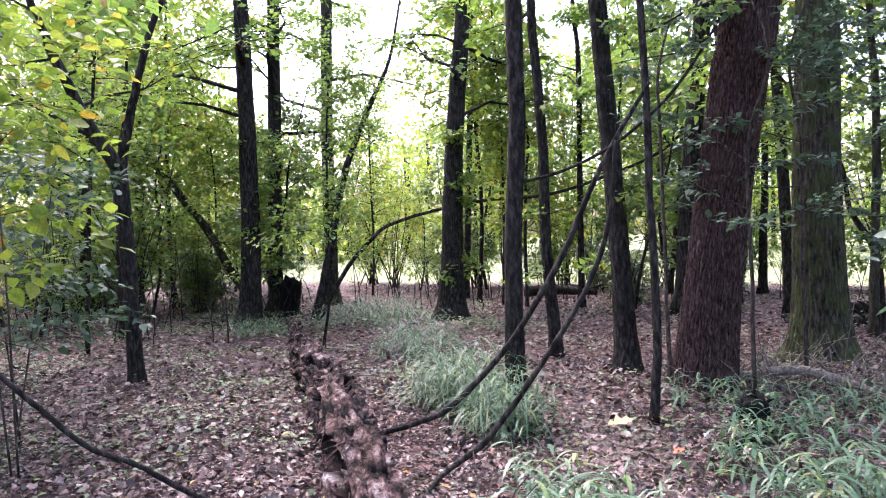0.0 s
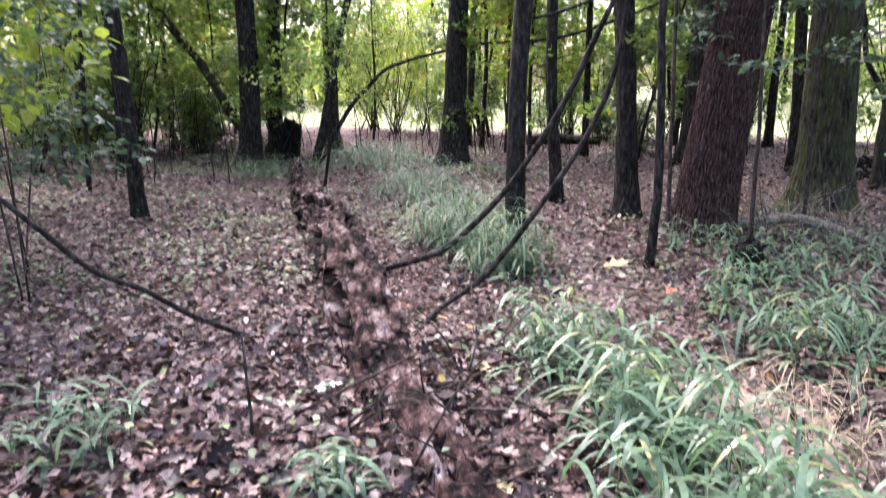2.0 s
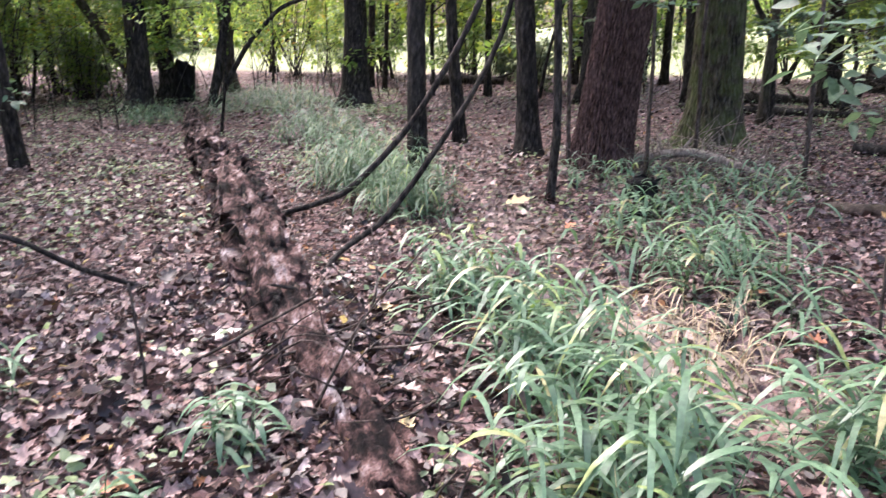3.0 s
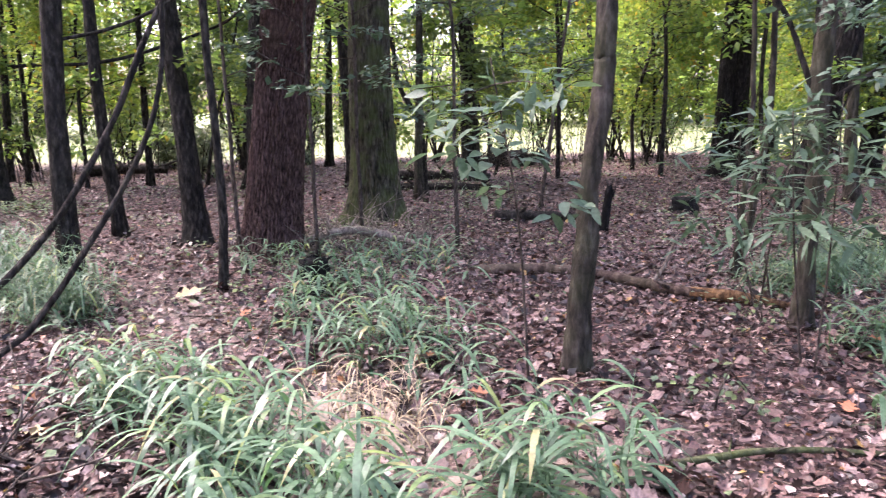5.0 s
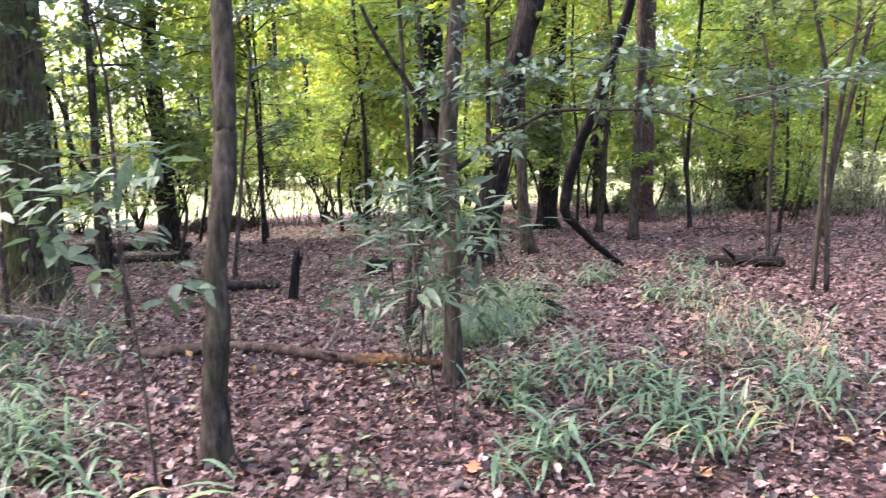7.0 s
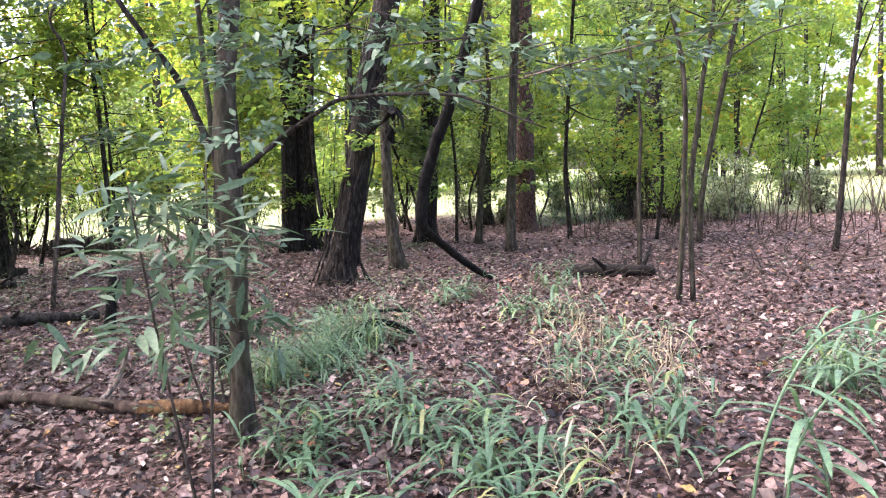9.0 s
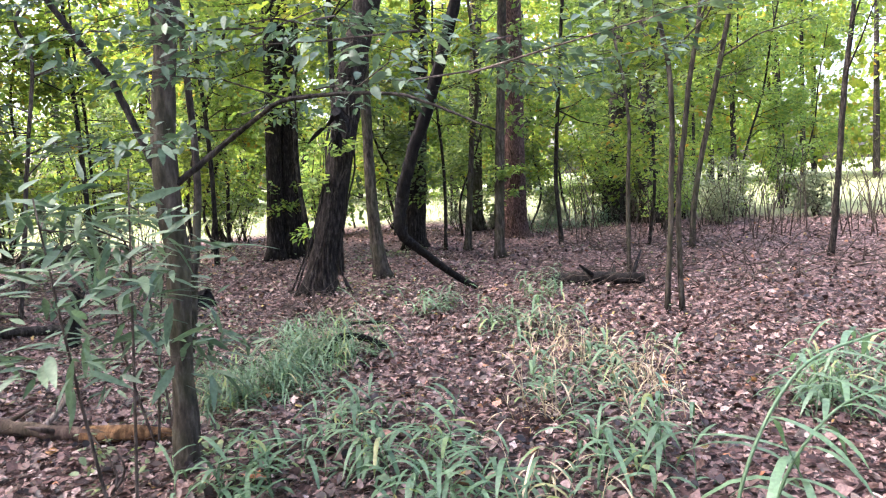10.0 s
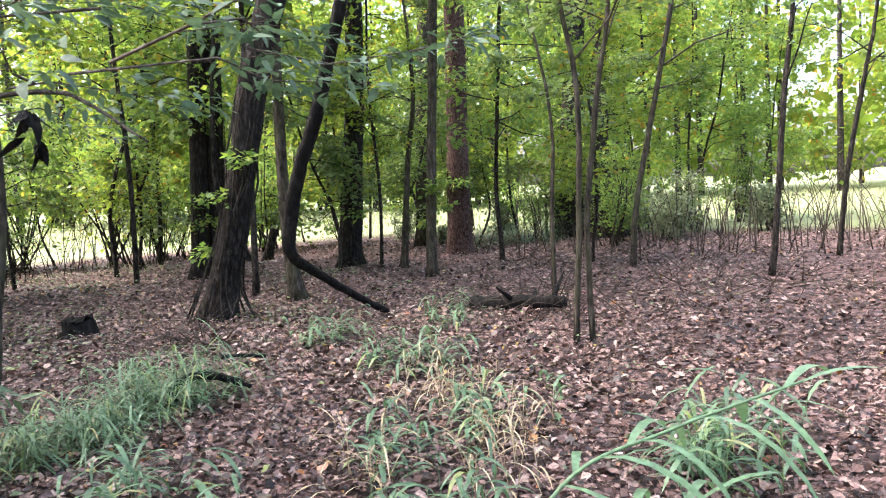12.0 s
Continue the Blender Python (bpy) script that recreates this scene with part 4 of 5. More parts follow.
def understory():
    rng = np.random.default_rng(77)
    kinds = []
    for i, (h, low, count, ln, mat) in enumerate(((6.5, 1.5, 26, 1.3, LEAF_CANOPY), (7.5, 1.9, 30, 1.5, LEAF_CANOPY), (5.2, 1.2, 24, 1.2, LEAF_YELLOW), (8.5, 2.4, 32, 1.6, LEAF_CANOPY), (4.2, 1.0, 20, 1.0, LEAF_UNDER), (9.5, 2.8, 34, 1.7, LEAF_YELLOW))):
        spot = [(-7.5, 15.0), (12.5, 12.5), (-5.0, 19.0), (5.5, 18.5), (17.5, 9.0), (-10, 13)][i]
        kinds.append(tree((*spot, 0), [(0, 0, -0.05, 1), (rng.normal(0, 0.14), rng.normal(0, 0.14), h * 0.2, 0.85), (rng.normal(0, 0.3), rng.normal(0, 0.3), h * 0.45, 0.7)], 0.022 + 0.003 * h * rng.uniform(0.6, 1.2), "thin understory tree with leafy horizontal sprays", BARK_DARK, h, (low, count, ln), mat, 7, 0.2, seed=300 + i, name="understory_tree", category="tree", leaf_len=0.13, per_twig=14, group="understory trees", whole=True, flat=0.45, loose=1.1))
    shrubs = [shrub((x, y, 0), "many-stemmed leafy shrub at the edge of the wood", 400 + i, h, n, m) for i, (x, y, h, n, m) in enumerate(((15.9, 15.3, 3.2, 9, LEAF_CANOPY), (9.5, 18.6, 2.6, 8, LEAF_CANOPY), (-1.5, 23.5, 3.6, 10, LEAF_YELLOW), (13.0, 16.5, 4.0, 9, LEAF_CANOPY)))]

    def place(source, x, y, s):
        if x > 15 and -1.0 < y < 2.2:
            return
        copy_thing(source, Matrix.Translation((x, y, 0)) @ Matrix.Rotation(rng.uniform(0, 6.28), 4, "Z") @ Matrix.Scale(s, 4))

    def hides(x, y):
        """Keeps the clearing and the bright gap over it free, and the view out to the field."""
        d, az = math.hypot(x, y), math.degrees(math.atan2(x, y))
        if d < 10.5 or (18 < az < 34 and rng.random() < 0.25) or (-12 < az < 1 and rng.random() < 0.35):
            return True
        return math.hypot(x - 2.5, y + 0.5) < 9.5 or (x < 9 and y < 10 and x > -3)
    made = 0
    while made < 126:
        x, y = rng.uniform(-17, 30), rng.uniform(-9, 27)
        if hides(x, y) or y > 25.5 - 0.5 * x or y < -3 - 0.1 * x:
            continue
        place(kinds[int(rng.integers(len(kinds)))], x, y, rng.uniform(0.75, 1.2) * (0.72 if -12 < math.degrees(math.atan2(x, y)) < 1 else 1))
        made += 1
    for i in range(34):
        x = -16 + 36 * (i + rng.random()) / 34
        y = 25.0 - 0.5 * x - abs(rng.normal(0, 2.2))
        if not -14 < math.degrees(math.atan2(x, y)) < -2 or i % 3 == 0:
            place(shrubs[int(rng.integers(4))], x, y, rng.uniform(0.45, 1.35))
    for i in range(10):
        x, y = rng.uniform(20, 28), rng.uniform(-4, 13)
        place(shrubs[int(rng.integers(4))], x, y, rng.uniform(0.5, 1.1))
    for i in range(16):
        x, y = rng.uniform(-15, -5), rng.uniform(12, 24)
        place(shrubs[int(rng.integers(4))], x, y, rng.uniform(0.5, 0.9))
    # low pale bushes between the wood and the field
    low = [shrub((x, y, 0), "low grey-green bush beside the open field", 440 + i, h, 7, LEAF_PALE, 8, 0.10) for i, (x, y, h) in enumerate(((22.5, 2.0, 1.5), (24.0, -1.5, 1.9)))]
    for i in range(34):
        place(low[i % 2], rng.uniform(18.5, 27), rng.uniform(-8, 11), rng.uniform(0.45, 1.0))
    for i in range(9):
        place(low[i % 2], rng.uniform(-9, -4.5) if i % 3 else rng.uniform(2, 7), rng.uniform(16, 20.5), rng.uniform(0.8, 1.3))
    for x, y, s in ((-6.2, 17.5, 1.2), (-9.5, 19.0, 1.3)):
        place(kinds[int(rng.choice([1, 3, 5]))], x, y, s)
    for x, y, s in ((9.8, 11.8, 1.0), (8.3, 12.8, 1.1), (11.8, 11.0, 1.05), (7.2, 14.6, 1.0)):
        place(kinds[int(rng.choice([0, 3, 5]))], x, y, s)
    for i in range(8):
        place(shrubs[int(rng.choice([1, 1, 0, 3]))], rng.uniform(18, 23), rng.uniform(-2.5, 8), rng.uniform(0.45, 0.7))
    # unseen trees added at the walker's back, closing the wood round against sky light
    for i in range(20):
        az = rng.uniform(math.radians(105), math.radians(318))
        d = rng.uniform(6.5, 15)
        place(kinds[int(rng.choice([1, 3, 5]))], 1 + d * math.sin(az), d * math.cos(az), rng.uniform(1.1, 1.5))


understory()


def far_woods():
    """The wood on the other side of the field: tall trees in full leaf, lower where the sky opens over the clearing."""
    rng = np.random.default_rng(9)
    at, deep, trunks = [], [], []
    for i in range(190):
        deg = rng.uniform(-52, 112)
        d = rng.uniform(52, 80)
        x, y = d * math.sin(radians(deg)), d * math.cos(radians(deg))
        gap = math.exp(-((deg + 9.5) / 6.5) ** 2)
        h = rng.uniform(15, 23) * (1 - 0.72 * gap) * (0.8 if -4 < deg < 30 else 1.0)
        r = rng.uniform(2.4, 4.2)
        trunks.append(tube([(x, y, -0.1), (x + rng.normal(0, 0.4), y, h * 0.8)], [0.24, 0.1], 5))
        for k in range(int(7 + h * 0.55)):
            f = rng.uniform(0.08, 0.95)
            c = np.array([x, y, h * f]) + rng.normal(0, 1, 3) * [r * 0.6, r * 0.6, 0.5]
            at.append(c + rng.normal(0, 1, (60, 3)) * [1.0, 1.0, 0.5])
            if deg > 34:
                deep.append(c * [1.09, 1.09, 1.0] + rng.normal(0, 1, (9, 3)) * [1.3, 1.3, 0.6])
    n = 60 * len(at)
    at = np.concatenate(at + deep)
    ln = rng.uniform(0.26, 0.48, len(at))
    ln[n:] = rng.uniform(0.9, 1.5, len(at) - n)
    n = len(at)
    leaves = diamond_leaves(at, rng.normal(0, 1, (n, 3)), rng.normal(0, 0.6, (n, 3)) + [0, 0, 1], ln, ln * 0.36)
    t = thing("far_woods", (0, 0, 0), "hazy green woods on the far side of the field", "woods", kind="stuff")
    tagged(part("trunk_row", joined(trunks), BARK_DARK, t), kind="stuff")
    tagged(part("foliage", leaves, LEAF_YELLOW, t), kind="stuff")


far_woods()


def thicket(at, rx, ry, count, tall, label, seed, material):
    """Bare thin stems standing close together."""
    rng = np.random.default_rng(seed)
    stems = []
    for i in range(count):
        x, y = rng.uniform(-rx, rx), rng.uniform(-ry, ry)
        h = tall * rng.uniform(0.2, 1.1)
        lx, ly = rng.normal(0, 0.3, 2) * h
        pts = spline([(x, y, -0.03), (x + lx * 0.3 + rng.normal(0, 0.05), y + ly * 0.3, h * 0.5), (x + lx, y + ly, h)], 3)
        stems.append(tube(pts, np.linspace(0.011, 0.003, len(pts)), 4))
        for k in range(2):
            o = pts[int(rng.integers(2, 6))]
            stems.append(tube([o, o + [rng.normal(0, 0.25), rng.normal(0, 0.25), rng.uniform(0.05, 0.4)]], [0.006, 0.002], 3))
    ob = part("thicket", joined(stems), material)
    ob.location = at
    tagged(ob, label, "thicket", kind="stuff")


thicket((19.5, 3.0, 0), 3.5, 4.0, 150, 1.8, "grey thicket of thin bare stems near the field", 901, BARK_TWIG)
thicket((-6.5, 14.0, 0), 3.5, 3.0, 70, 1.9, "thin dark saplings and dead stems on leaf litter", 902, BARK_DARK)
thicket((13.5, 15.0, 0), 3.0, 2.0, 80, 2.4, "dark tangle of bare shrub stems at the edge of the wood", 903, BARK_DARK)
thicket((4.5, 17.5, 0), 4.5, 2.5, 70, 2.2, "thin dark stems along the edge of the wood", 904, BARK_DARK)
thicket((-1.5, 17.5, 0), 2.8, 2.0, 36, 1.8, "thin dark stems in the clearing", 905, BARK_DARK)


# ---- the rotten log, stumps and fallen wood ----
def rotten_log():
    rng = np.random.default_rng(21)
    spots = ((-2.9, 14.4, 0.05, 0.10), (-2.1, 11.0, 0.08, 0.12), (-1.66, 9.0, 0.14, 0.18), (-1.13, 7.1, 0.17, 0.21), (-0.77, 5.6, 0.17, 0.21), (-0.53, 4.5, 0.13, 0.20), (-0.33, 3.6, 0.03, 0.16), (-0.10, 2.95, -0.05, 0.16), (0.06, 2.4, -0.08, 0.16), (0.24, 1.75, -0.11, 0.15))
    pts = spline([(x, y, z) for x, y, z, r in spots], 34)
    rad = np.interp(np.linspace(0, 1, len(pts)), np.linspace(0, 1, len(spots)), [r for x, y, z, r in spots])
    sides = 56
    v, q = tube(pts, rad, sides)
    run = np.concatenate([[0], np.cumsum(np.linalg.norm(np.diff(pts, axis=0), axis=1))])
    out, dark = [], []
    for k, c in enumerate(v):
        i, a = k // sides, 2 * math.pi * (k % sides) / sides
        p, axis, s = Vector(c), pts[i], run[i]
        fibre = noise.noise(Vector((math.cos(a) * 4.5, math.sin(a) * 4.5, s * 0.9)))
        splint = noise.noise(Vector((math.cos(a) * 13, math.sin(a) * 13, s * 2.6 + 9)))
        chunk = noise.cell(Vector((math.cos(a) * 1.6 + 5, math.sin(a) * 1.6, s * 3.3)))
        crumb = noise.noise(Vector((math.cos(a) * 26, math.sin(a) * 26, s * 9)))
        n = fibre * 0.20 + splint * 0.17 + (chunk - 0.5) * 0.12 + crumb * 0.08 + noise.noise(p * 40.0) * 0.05
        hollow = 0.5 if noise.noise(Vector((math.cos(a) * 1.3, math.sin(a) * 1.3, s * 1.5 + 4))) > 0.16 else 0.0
        # marks carved points, which the material paints dark as shade
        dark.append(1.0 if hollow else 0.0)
        out.append(axis + (c - axis) * max(0.25, 1.05 + n - hollow))
    t = thing("fallen_log", (0, 0, 0), "rotten crumbling fallen log half sunk in leaf litter", "log")
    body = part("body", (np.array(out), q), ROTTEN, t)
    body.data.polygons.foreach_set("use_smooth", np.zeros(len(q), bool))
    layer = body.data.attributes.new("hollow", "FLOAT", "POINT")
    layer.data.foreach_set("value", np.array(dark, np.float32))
    for i in range(290):
        k = int(rng.integers(40, len(pts) - 4))
        a = rng.uniform(-0.2, np.pi + 0.2)
        near = k / len(pts)
        o = pts[k] + np.array([math.cos(a) * rad[k] * 1.0, 0, math.sin(a) * rad[k] * 0.95])
        if near > 0.68:
            o[0] += rng.normal(0, 0.17)
            o[2] = max(o[2] * 0.7, 0.01)
        d = unit(np.array([rng.normal(0, 0.5), -1, rng.normal(0, 0.35)]))
        ln, w = rng.uniform(0.05, 0.22), rng.uniform(0.006, 0.018)
        side = unit(np.cross(d, [0.3, 0, 1.0]))
        v, q = tube([o, o + d * ln * 0.3, o + d * ln * 0.7 + [0, 0, rng.uniform(-0.01, 0.02)], o + d * ln], [w * 0.5, w, w * 0.8, w * 0.15], 7, 0.35, rng)
        out_dir = np.array([math.cos(a), 0, math.sin(a)])
        v = v - np.outer((v - o) @ out_dir * 0.65, out_dir)
        part("bark_flake", (v, q), (ROTTEN, BARK_BLACK, ROTTEN, LOG_BARK)[i % 4], t)


def stump(name, at, radius, height, label, material, seed, lean=(0, 0)):
    """A broken stump with a splintered rim."""
    rng = np.random.default_rng(seed)
    t = thing(name, at, label, "stump")
    z = np.linspace(-0.05, height, 9)
    pts = np.stack([lean[0] * z, lean[1] * z, z], 1)
    v, q = tube(pts, np.linspace(radius, radius * 0.8, 9), 16, 0.06, rng, 0.35)
    ring = v.reshape(-1, 3)
    top = slice(8 * 16, 9 * 16)
    ring[top, 2] += rng.uniform(-0.35, 0.1, 16) * height
    part("body", (ring, q), material, t)
    for i in range(7):
        a = rng.uniform(0, 6.28)
        o = np.array([lean[0] * height + math.cos(a) * radius * 0.6, lean[1] * height + math.sin(a) * radius * 0.6, height * 0.7])
        part("splinter", tube([o, o + [rng.normal(0, 0.03), rng.normal(0, 0.03), height * rng.uniform(0.12, 0.3)]], [radius * 0.16, radius * 0.04], 5), material, t)
    return t


def lying_log(name, points, radius, label, material, seed, stubs=3, tip=None):
    rng = np.random.default_rng(seed)
    a = np.array(points[0], float)
    t = thing(name, tuple(a), label, "log")
    pts = spline([np.array(p) - a for p in points], 10)
    pts[:, 2] += rng.normal(0, radius * 0.06, len(pts))
    part("body", tube(pts, np.linspace(radius, radius * 0.6, len(pts)), 12, 0.07, rng), material, t)
    for i in range(stubs):
        o = pts[int(rng.integers(3, len(pts) - 2))]
        d = unit(np.array([rng.normal(0, 1), rng.normal(0, 1), rng.uniform(0.2, 1.0)]))
        part("stub", tube([o, o + d * radius * 2.0, o + d * radius * rng.uniform(2.5, 5)], [radius * 0.35, radius * 0.25, radius * 0.1], 6), material, t)
    if tip:
        part("peeling_end", tube([pts[-9], pts[-5] + [0, 0, 0.01], pts[-1] + [0.02, -0.05, 0]], [radius * 0.82, radius * 0.85, radius * 0.5], 10, 0.12, rng), tip, t, "orange peeling inner wood")
    return t


rotten_log()
stump("stump", (-3.15, 15.3, 0), 0.22, 0.75, "black broken stump at the end of the rotten log", BARK_BLACK, 31, (0.15, 0))
stump("stump", (7.95, 6.95, 0), 0.17, 0.22, "low black broken stump on leaf litter", BARK_BLACK, 32)
stump("stump", (6.05, 6.42, 0), 0.05, 0.56, "upright broken snag of dark wood", BARK_BLACK, 33, (0.12, -0.06))
stump("stump", (11.4, 15.6, 0), 0.5, 0.35, "dark upturned root mass at the edge of the wood", BARK_BLACK, 34)
stump("stump", (2.35, 5.85, 0), 0.13, 0.22, "small dark stump hidden in broad grass", BARK_BLACK, 35)
stump("stump", (15.2, 11.7, 0), 0.12, 0.85, "leaning broken dead stem at the edge of the wood", BARK_DARK, 36, (-0.25, 0.2))
stump("stump", (15.4, 11.3, 0), 0.11, 0.75, "short leaning dead stem beside another", BARK_DARK, 37, (0.2, -0.2))
lying_log("fallen_log", [(3.55, 5.25, 0.05), (3.75, 5.05, 0.08), (4.15, 4.63, 0.09), (4.35, 3.85, 0.07), (4.65, 3.15, 0.05)], 0.055, "thin fallen log with orange peeling wood on leaf litter", LOG_BARK, 41, 3, ORANGE_WOOD)
lying_log("fallen_log", [(5.55, 7.85, 0.06), (5.9, 7.5, 0.08), (6.4, 7.1, 0.06)], 0.075, "short dark fallen log on leaf litter", BARK_DARK, 42, 2)
lying_log("fallen_log", [(10.45, 3.55, 0.05), (10.55, 3.0, 0.09), (10.62, 2.5, 0.10)], 0.10, "short charred log lying among twigs", BARK_BLACK, 43, 4)
lying_log("fallen_log", [(6.9, 13.9, 0.08), (7.7, 13.2, 0.10), (8.6, 12.4, 0.08)], 0.11, "dark fallen trunk at the edge of the wood", BARK_DARK, 44, 4)
lying_log("fallen_log", [(2.0, 19.0, 0.12), (2.8, 18.8, 0.16), (3.7, 18.4, 0.12)], 0.14, "short dark fallen trunk at the edge of the wood", BARK_DARK, 45, 5)
lying_log("fallen_log", [(5.6, 12.5, 0.06), (6.6, 11.6, 0.08), (7.6, 10.9, 0.06)], 0.085, "dark fallen trunk beside the mossy tree", BARK_DARK, 46, 3)
lying_log("fallen_branch", [(2.75, 7.25, 0.1), (3.2, 6.95, 0.22), (3.6, 6.6, 0.12), (3.75, 6.35, 0.02)], 0.05, "pale crooked dead branch by the massive trunk", PALE_WOOD, 47, 5)
lying_log("fallen_branch", [(1.95, 5.2, 0.04), (2.2, 5.35, 0.06), (2.55, 5.75, 0.05)], 0.04, "dark mossy branch lying in the grass", BARK_DARK, 48, 2)
lying_log("fallen_branch", [(-2.3, 6.4, 0.03), (-1.7, 6.0, 0.05), (-1.15, 5.6, 0.04)], 0.025, "thin fallen branch on the leaf litter", BARK_TWIG, 49, 2)
lying_log("fallen_branch", [(4.35, 4.1, 0.02), (4.55, 4.12, 0.15), (4.62, 4.05, 0.42)], 0.02, "pale broken stick standing in the leaves", PALE_WOOD, 50, 1)
lying_log("fallen_branch", [(2.3, 1.95, 0.02), (2.75, 1.75, 0.04), (3.3, 1.4, 0.0)], 0.016, "mossy dead branch on dark leaves", BARK_MOSS, 51, 3)


def brush_heap(at, radius, count, label, seed, material, thick=0.007):
    """A heap of thin dead twigs."""
    rng = np.random.default_rng(seed)
    twigs = []
    for i in range(count):
        a, r = rng.uniform(0, 6.28), radius * math.sqrt(rng.random())
        o = np.array([r * math.cos(a), r * math.sin(a), 0.0])
        d = unit(np.array([rng.normal(0, 1), rng.normal(0, 1), rng.uniform(-0.05, 0.7)]))
        ln = rng.uniform(0.25, 0.8)
        m = o + d * ln * 0.5 + rng.normal(0, 0.06, 3)
        tip = o + d * ln + rng.normal(0, 0.08, 3)
        m[2], tip[2] = max(m[2], 0.02), max(tip[2], 0.02)
        twigs.append(tube(spline([o, m, tip], 3), np.linspace(thick, thick * 0.3, 7), 4))
    ob = part("twig_heap", joined(twigs), material)
    ob.location = at
    tagged(ob, label, "twigs", kind="stuff")


brush_heap((3.35, 7.2, 0), 0.85, 230, "heap of pale dead twigs at the foot of a massive trunk", 61, PALE_WOOD, 0.010)
brush_heap((11.4, 15.6, 0.1), 1.0, 150, "dark tangle of roots at the edge of the wood", 68, BARK_DARK, 0.022)
brush_heap((-3.6, 14.0, 0), 0.9, 90, "tangle of dead twigs round the dark trunk", 62, BARK_DARK)
brush_heap((10.4, 3.0, 0), 0.8, 60, "scattered dead twigs round a short log", 63, BARK_TWIG)
brush_heap((8.0, 5.2, 0), 0.35, 50, "dry vine stems at the foot of a leaning trunk", 64, BARK_TWIG)
brush_heap((12.5, 1.5, 0), 2.2, 160, "thin dead stems and twigs on the leaf litter", 65, BARK_TWIG)
brush_heap((16.5, 3.5, 0), 2.6, 220, "tangle of dry stems near the field", 66, BARK_TWIG)
brush_heap((0.1, 3.1, 0.05), 0.6, 28, "thin dry twigs strewn over the rotten log", 67, BARK_TWIG)


# ---- grasses and small plants ----
def blades(rng, foot, heading, length, width, arch):
    """Arching grass blades as narrow folded strips."""
    n = len(foot)
    s = np.linspace(0, 1, 6)
    side = unit(np.cross(heading, np.array([0, 0, 1.0])))
    flat = unit(heading * [1, 1, 0])
    cols = []
    for k in s:
        drop = arch[:, None] * k * k
        c = foot + heading * (length * k)[:, None] * (1 - 0.25 * drop) + flat * (length * k * k)[:, None] * arch[:, None] * 0.35
        c = c - np.array([0, 0, 1.0]) * (length[:, None] * drop * 0.55)
        w = width[:, None] * (0.35 + 1.3 * k) * (1 - k) ** 0.6 if k < 1 else width[:, None] * 0.02
        cols += [c + side * w, c - side * w]
    v = np.stack(cols, 1).reshape(-1, 3)
    q = np.array([[2 * k, 2 * k + 1, 2 * k + 3, 2 * k + 2] for k in range(5)])
    q = q[None] + (np.arange(n) * 12)[:, None, None]
    return v, q.reshape(-1, 4)


def grass_patch(x, y, rx, ry, stems, height, label, seed, material=GRASS, leaves=7, wide=0.0165, spread=1.0, name="grass_patch"):
    """Broad-leaved grass: upright stems, each with arching leaves on both sides."""
    rng = np.random.default_rng(seed)
    a, r = rng.uniform(0, 2 * np.pi, stems), np.sqrt(rng.random(stems)) * rng.uniform(0.5, 1.1, stems)
    px, py = r * np.cos(a) * rx, r * np.sin(a) * ry
    h = height * rng.uniform(0.45, 1.1, stems)
    lean = np.stack([rng.normal(0, 0.22, stems), rng.normal(0, 0.22, stems), np.ones(stems)], 1)
    gz = ground_height(x + px, y + py)
    base = np.stack([px, py, gz - 0.01], 1)
    foot, head, ln, wd, ar = [], [], [], [], []
    stalks = []
    for i in range(stems):
        stalks.append(tube([base[i], base[i] + lean[i] * h[i] * 0.85], [0.0028, 0.0012], 4))
    for k in range(leaves):
        f = (k + 0.3 + 0.6 * rng.random(stems)) / leaves
        az = rng.uniform(0, 2 * np.pi, stems)
        up = rng.uniform(0.35, 1.5, stems)
        foot.append(base + lean * (h * 0.85 * f)[:, None])
        head.append(unit(np.stack([np.cos(az), np.sin(az), up], 1)))
        ln.append(rng.uniform(0.16, 0.34, stems) * spread * (height / 0.55) ** 0.5)
        wd.append(wide * rng.uniform(0.55, 1.2, stems))
        ar.append(rng.uniform(0.5, 1.7, stems))
    foot, head = np.concatenate(foot), np.concatenate(head)
    pair = blades(rng, foot, head, np.concatenate(ln), np.concatenate(wd), np.concatenate(ar))
    ob = part(name, joined([pair] + stalks), material)
    ob.location = (x, y, 0)
    tagged(ob, label, "grass", "patches of broad grass", "stuff")


BROAD = "lush broad-bladed green grass arching over the leaf litter"
SPARSE = "sparse green grass coming up through dead leaves"
CLUMP = "dense mound of fine arching grass"
for i, (x, y, rx, ry, n, h, text) in enumerate((
        (0.88, 2.75, 0.34, 0.80, 50, 0.54, BROAD), (0.80, 1.95, 0.40, 0.45, 40, 0.58, BROAD), (2.0, 3.7, 0.50, 0.50, 30, 0.46, BROAD),
        (0.62, 3.75, 0.35, 0.55, 38, 0.40, BROAD), (1.75, 2.1, 0.65, 0.35, 32, 0.48, BROAD), (2.10, 4.60, 0.70, 0.55, 26, 0.38, BROAD),
        (2.60, 5.40, 0.80, 0.70, 26, 0.36, BROAD), (3.15, 5.95, 0.75, 0.75, 24, 0.34, BROAD), (2.30, 6.50, 0.55, 0.40, 16, 0.34, BROAD))):
    grass_patch(x, y, rx, ry, n, h, text, 500 + i)
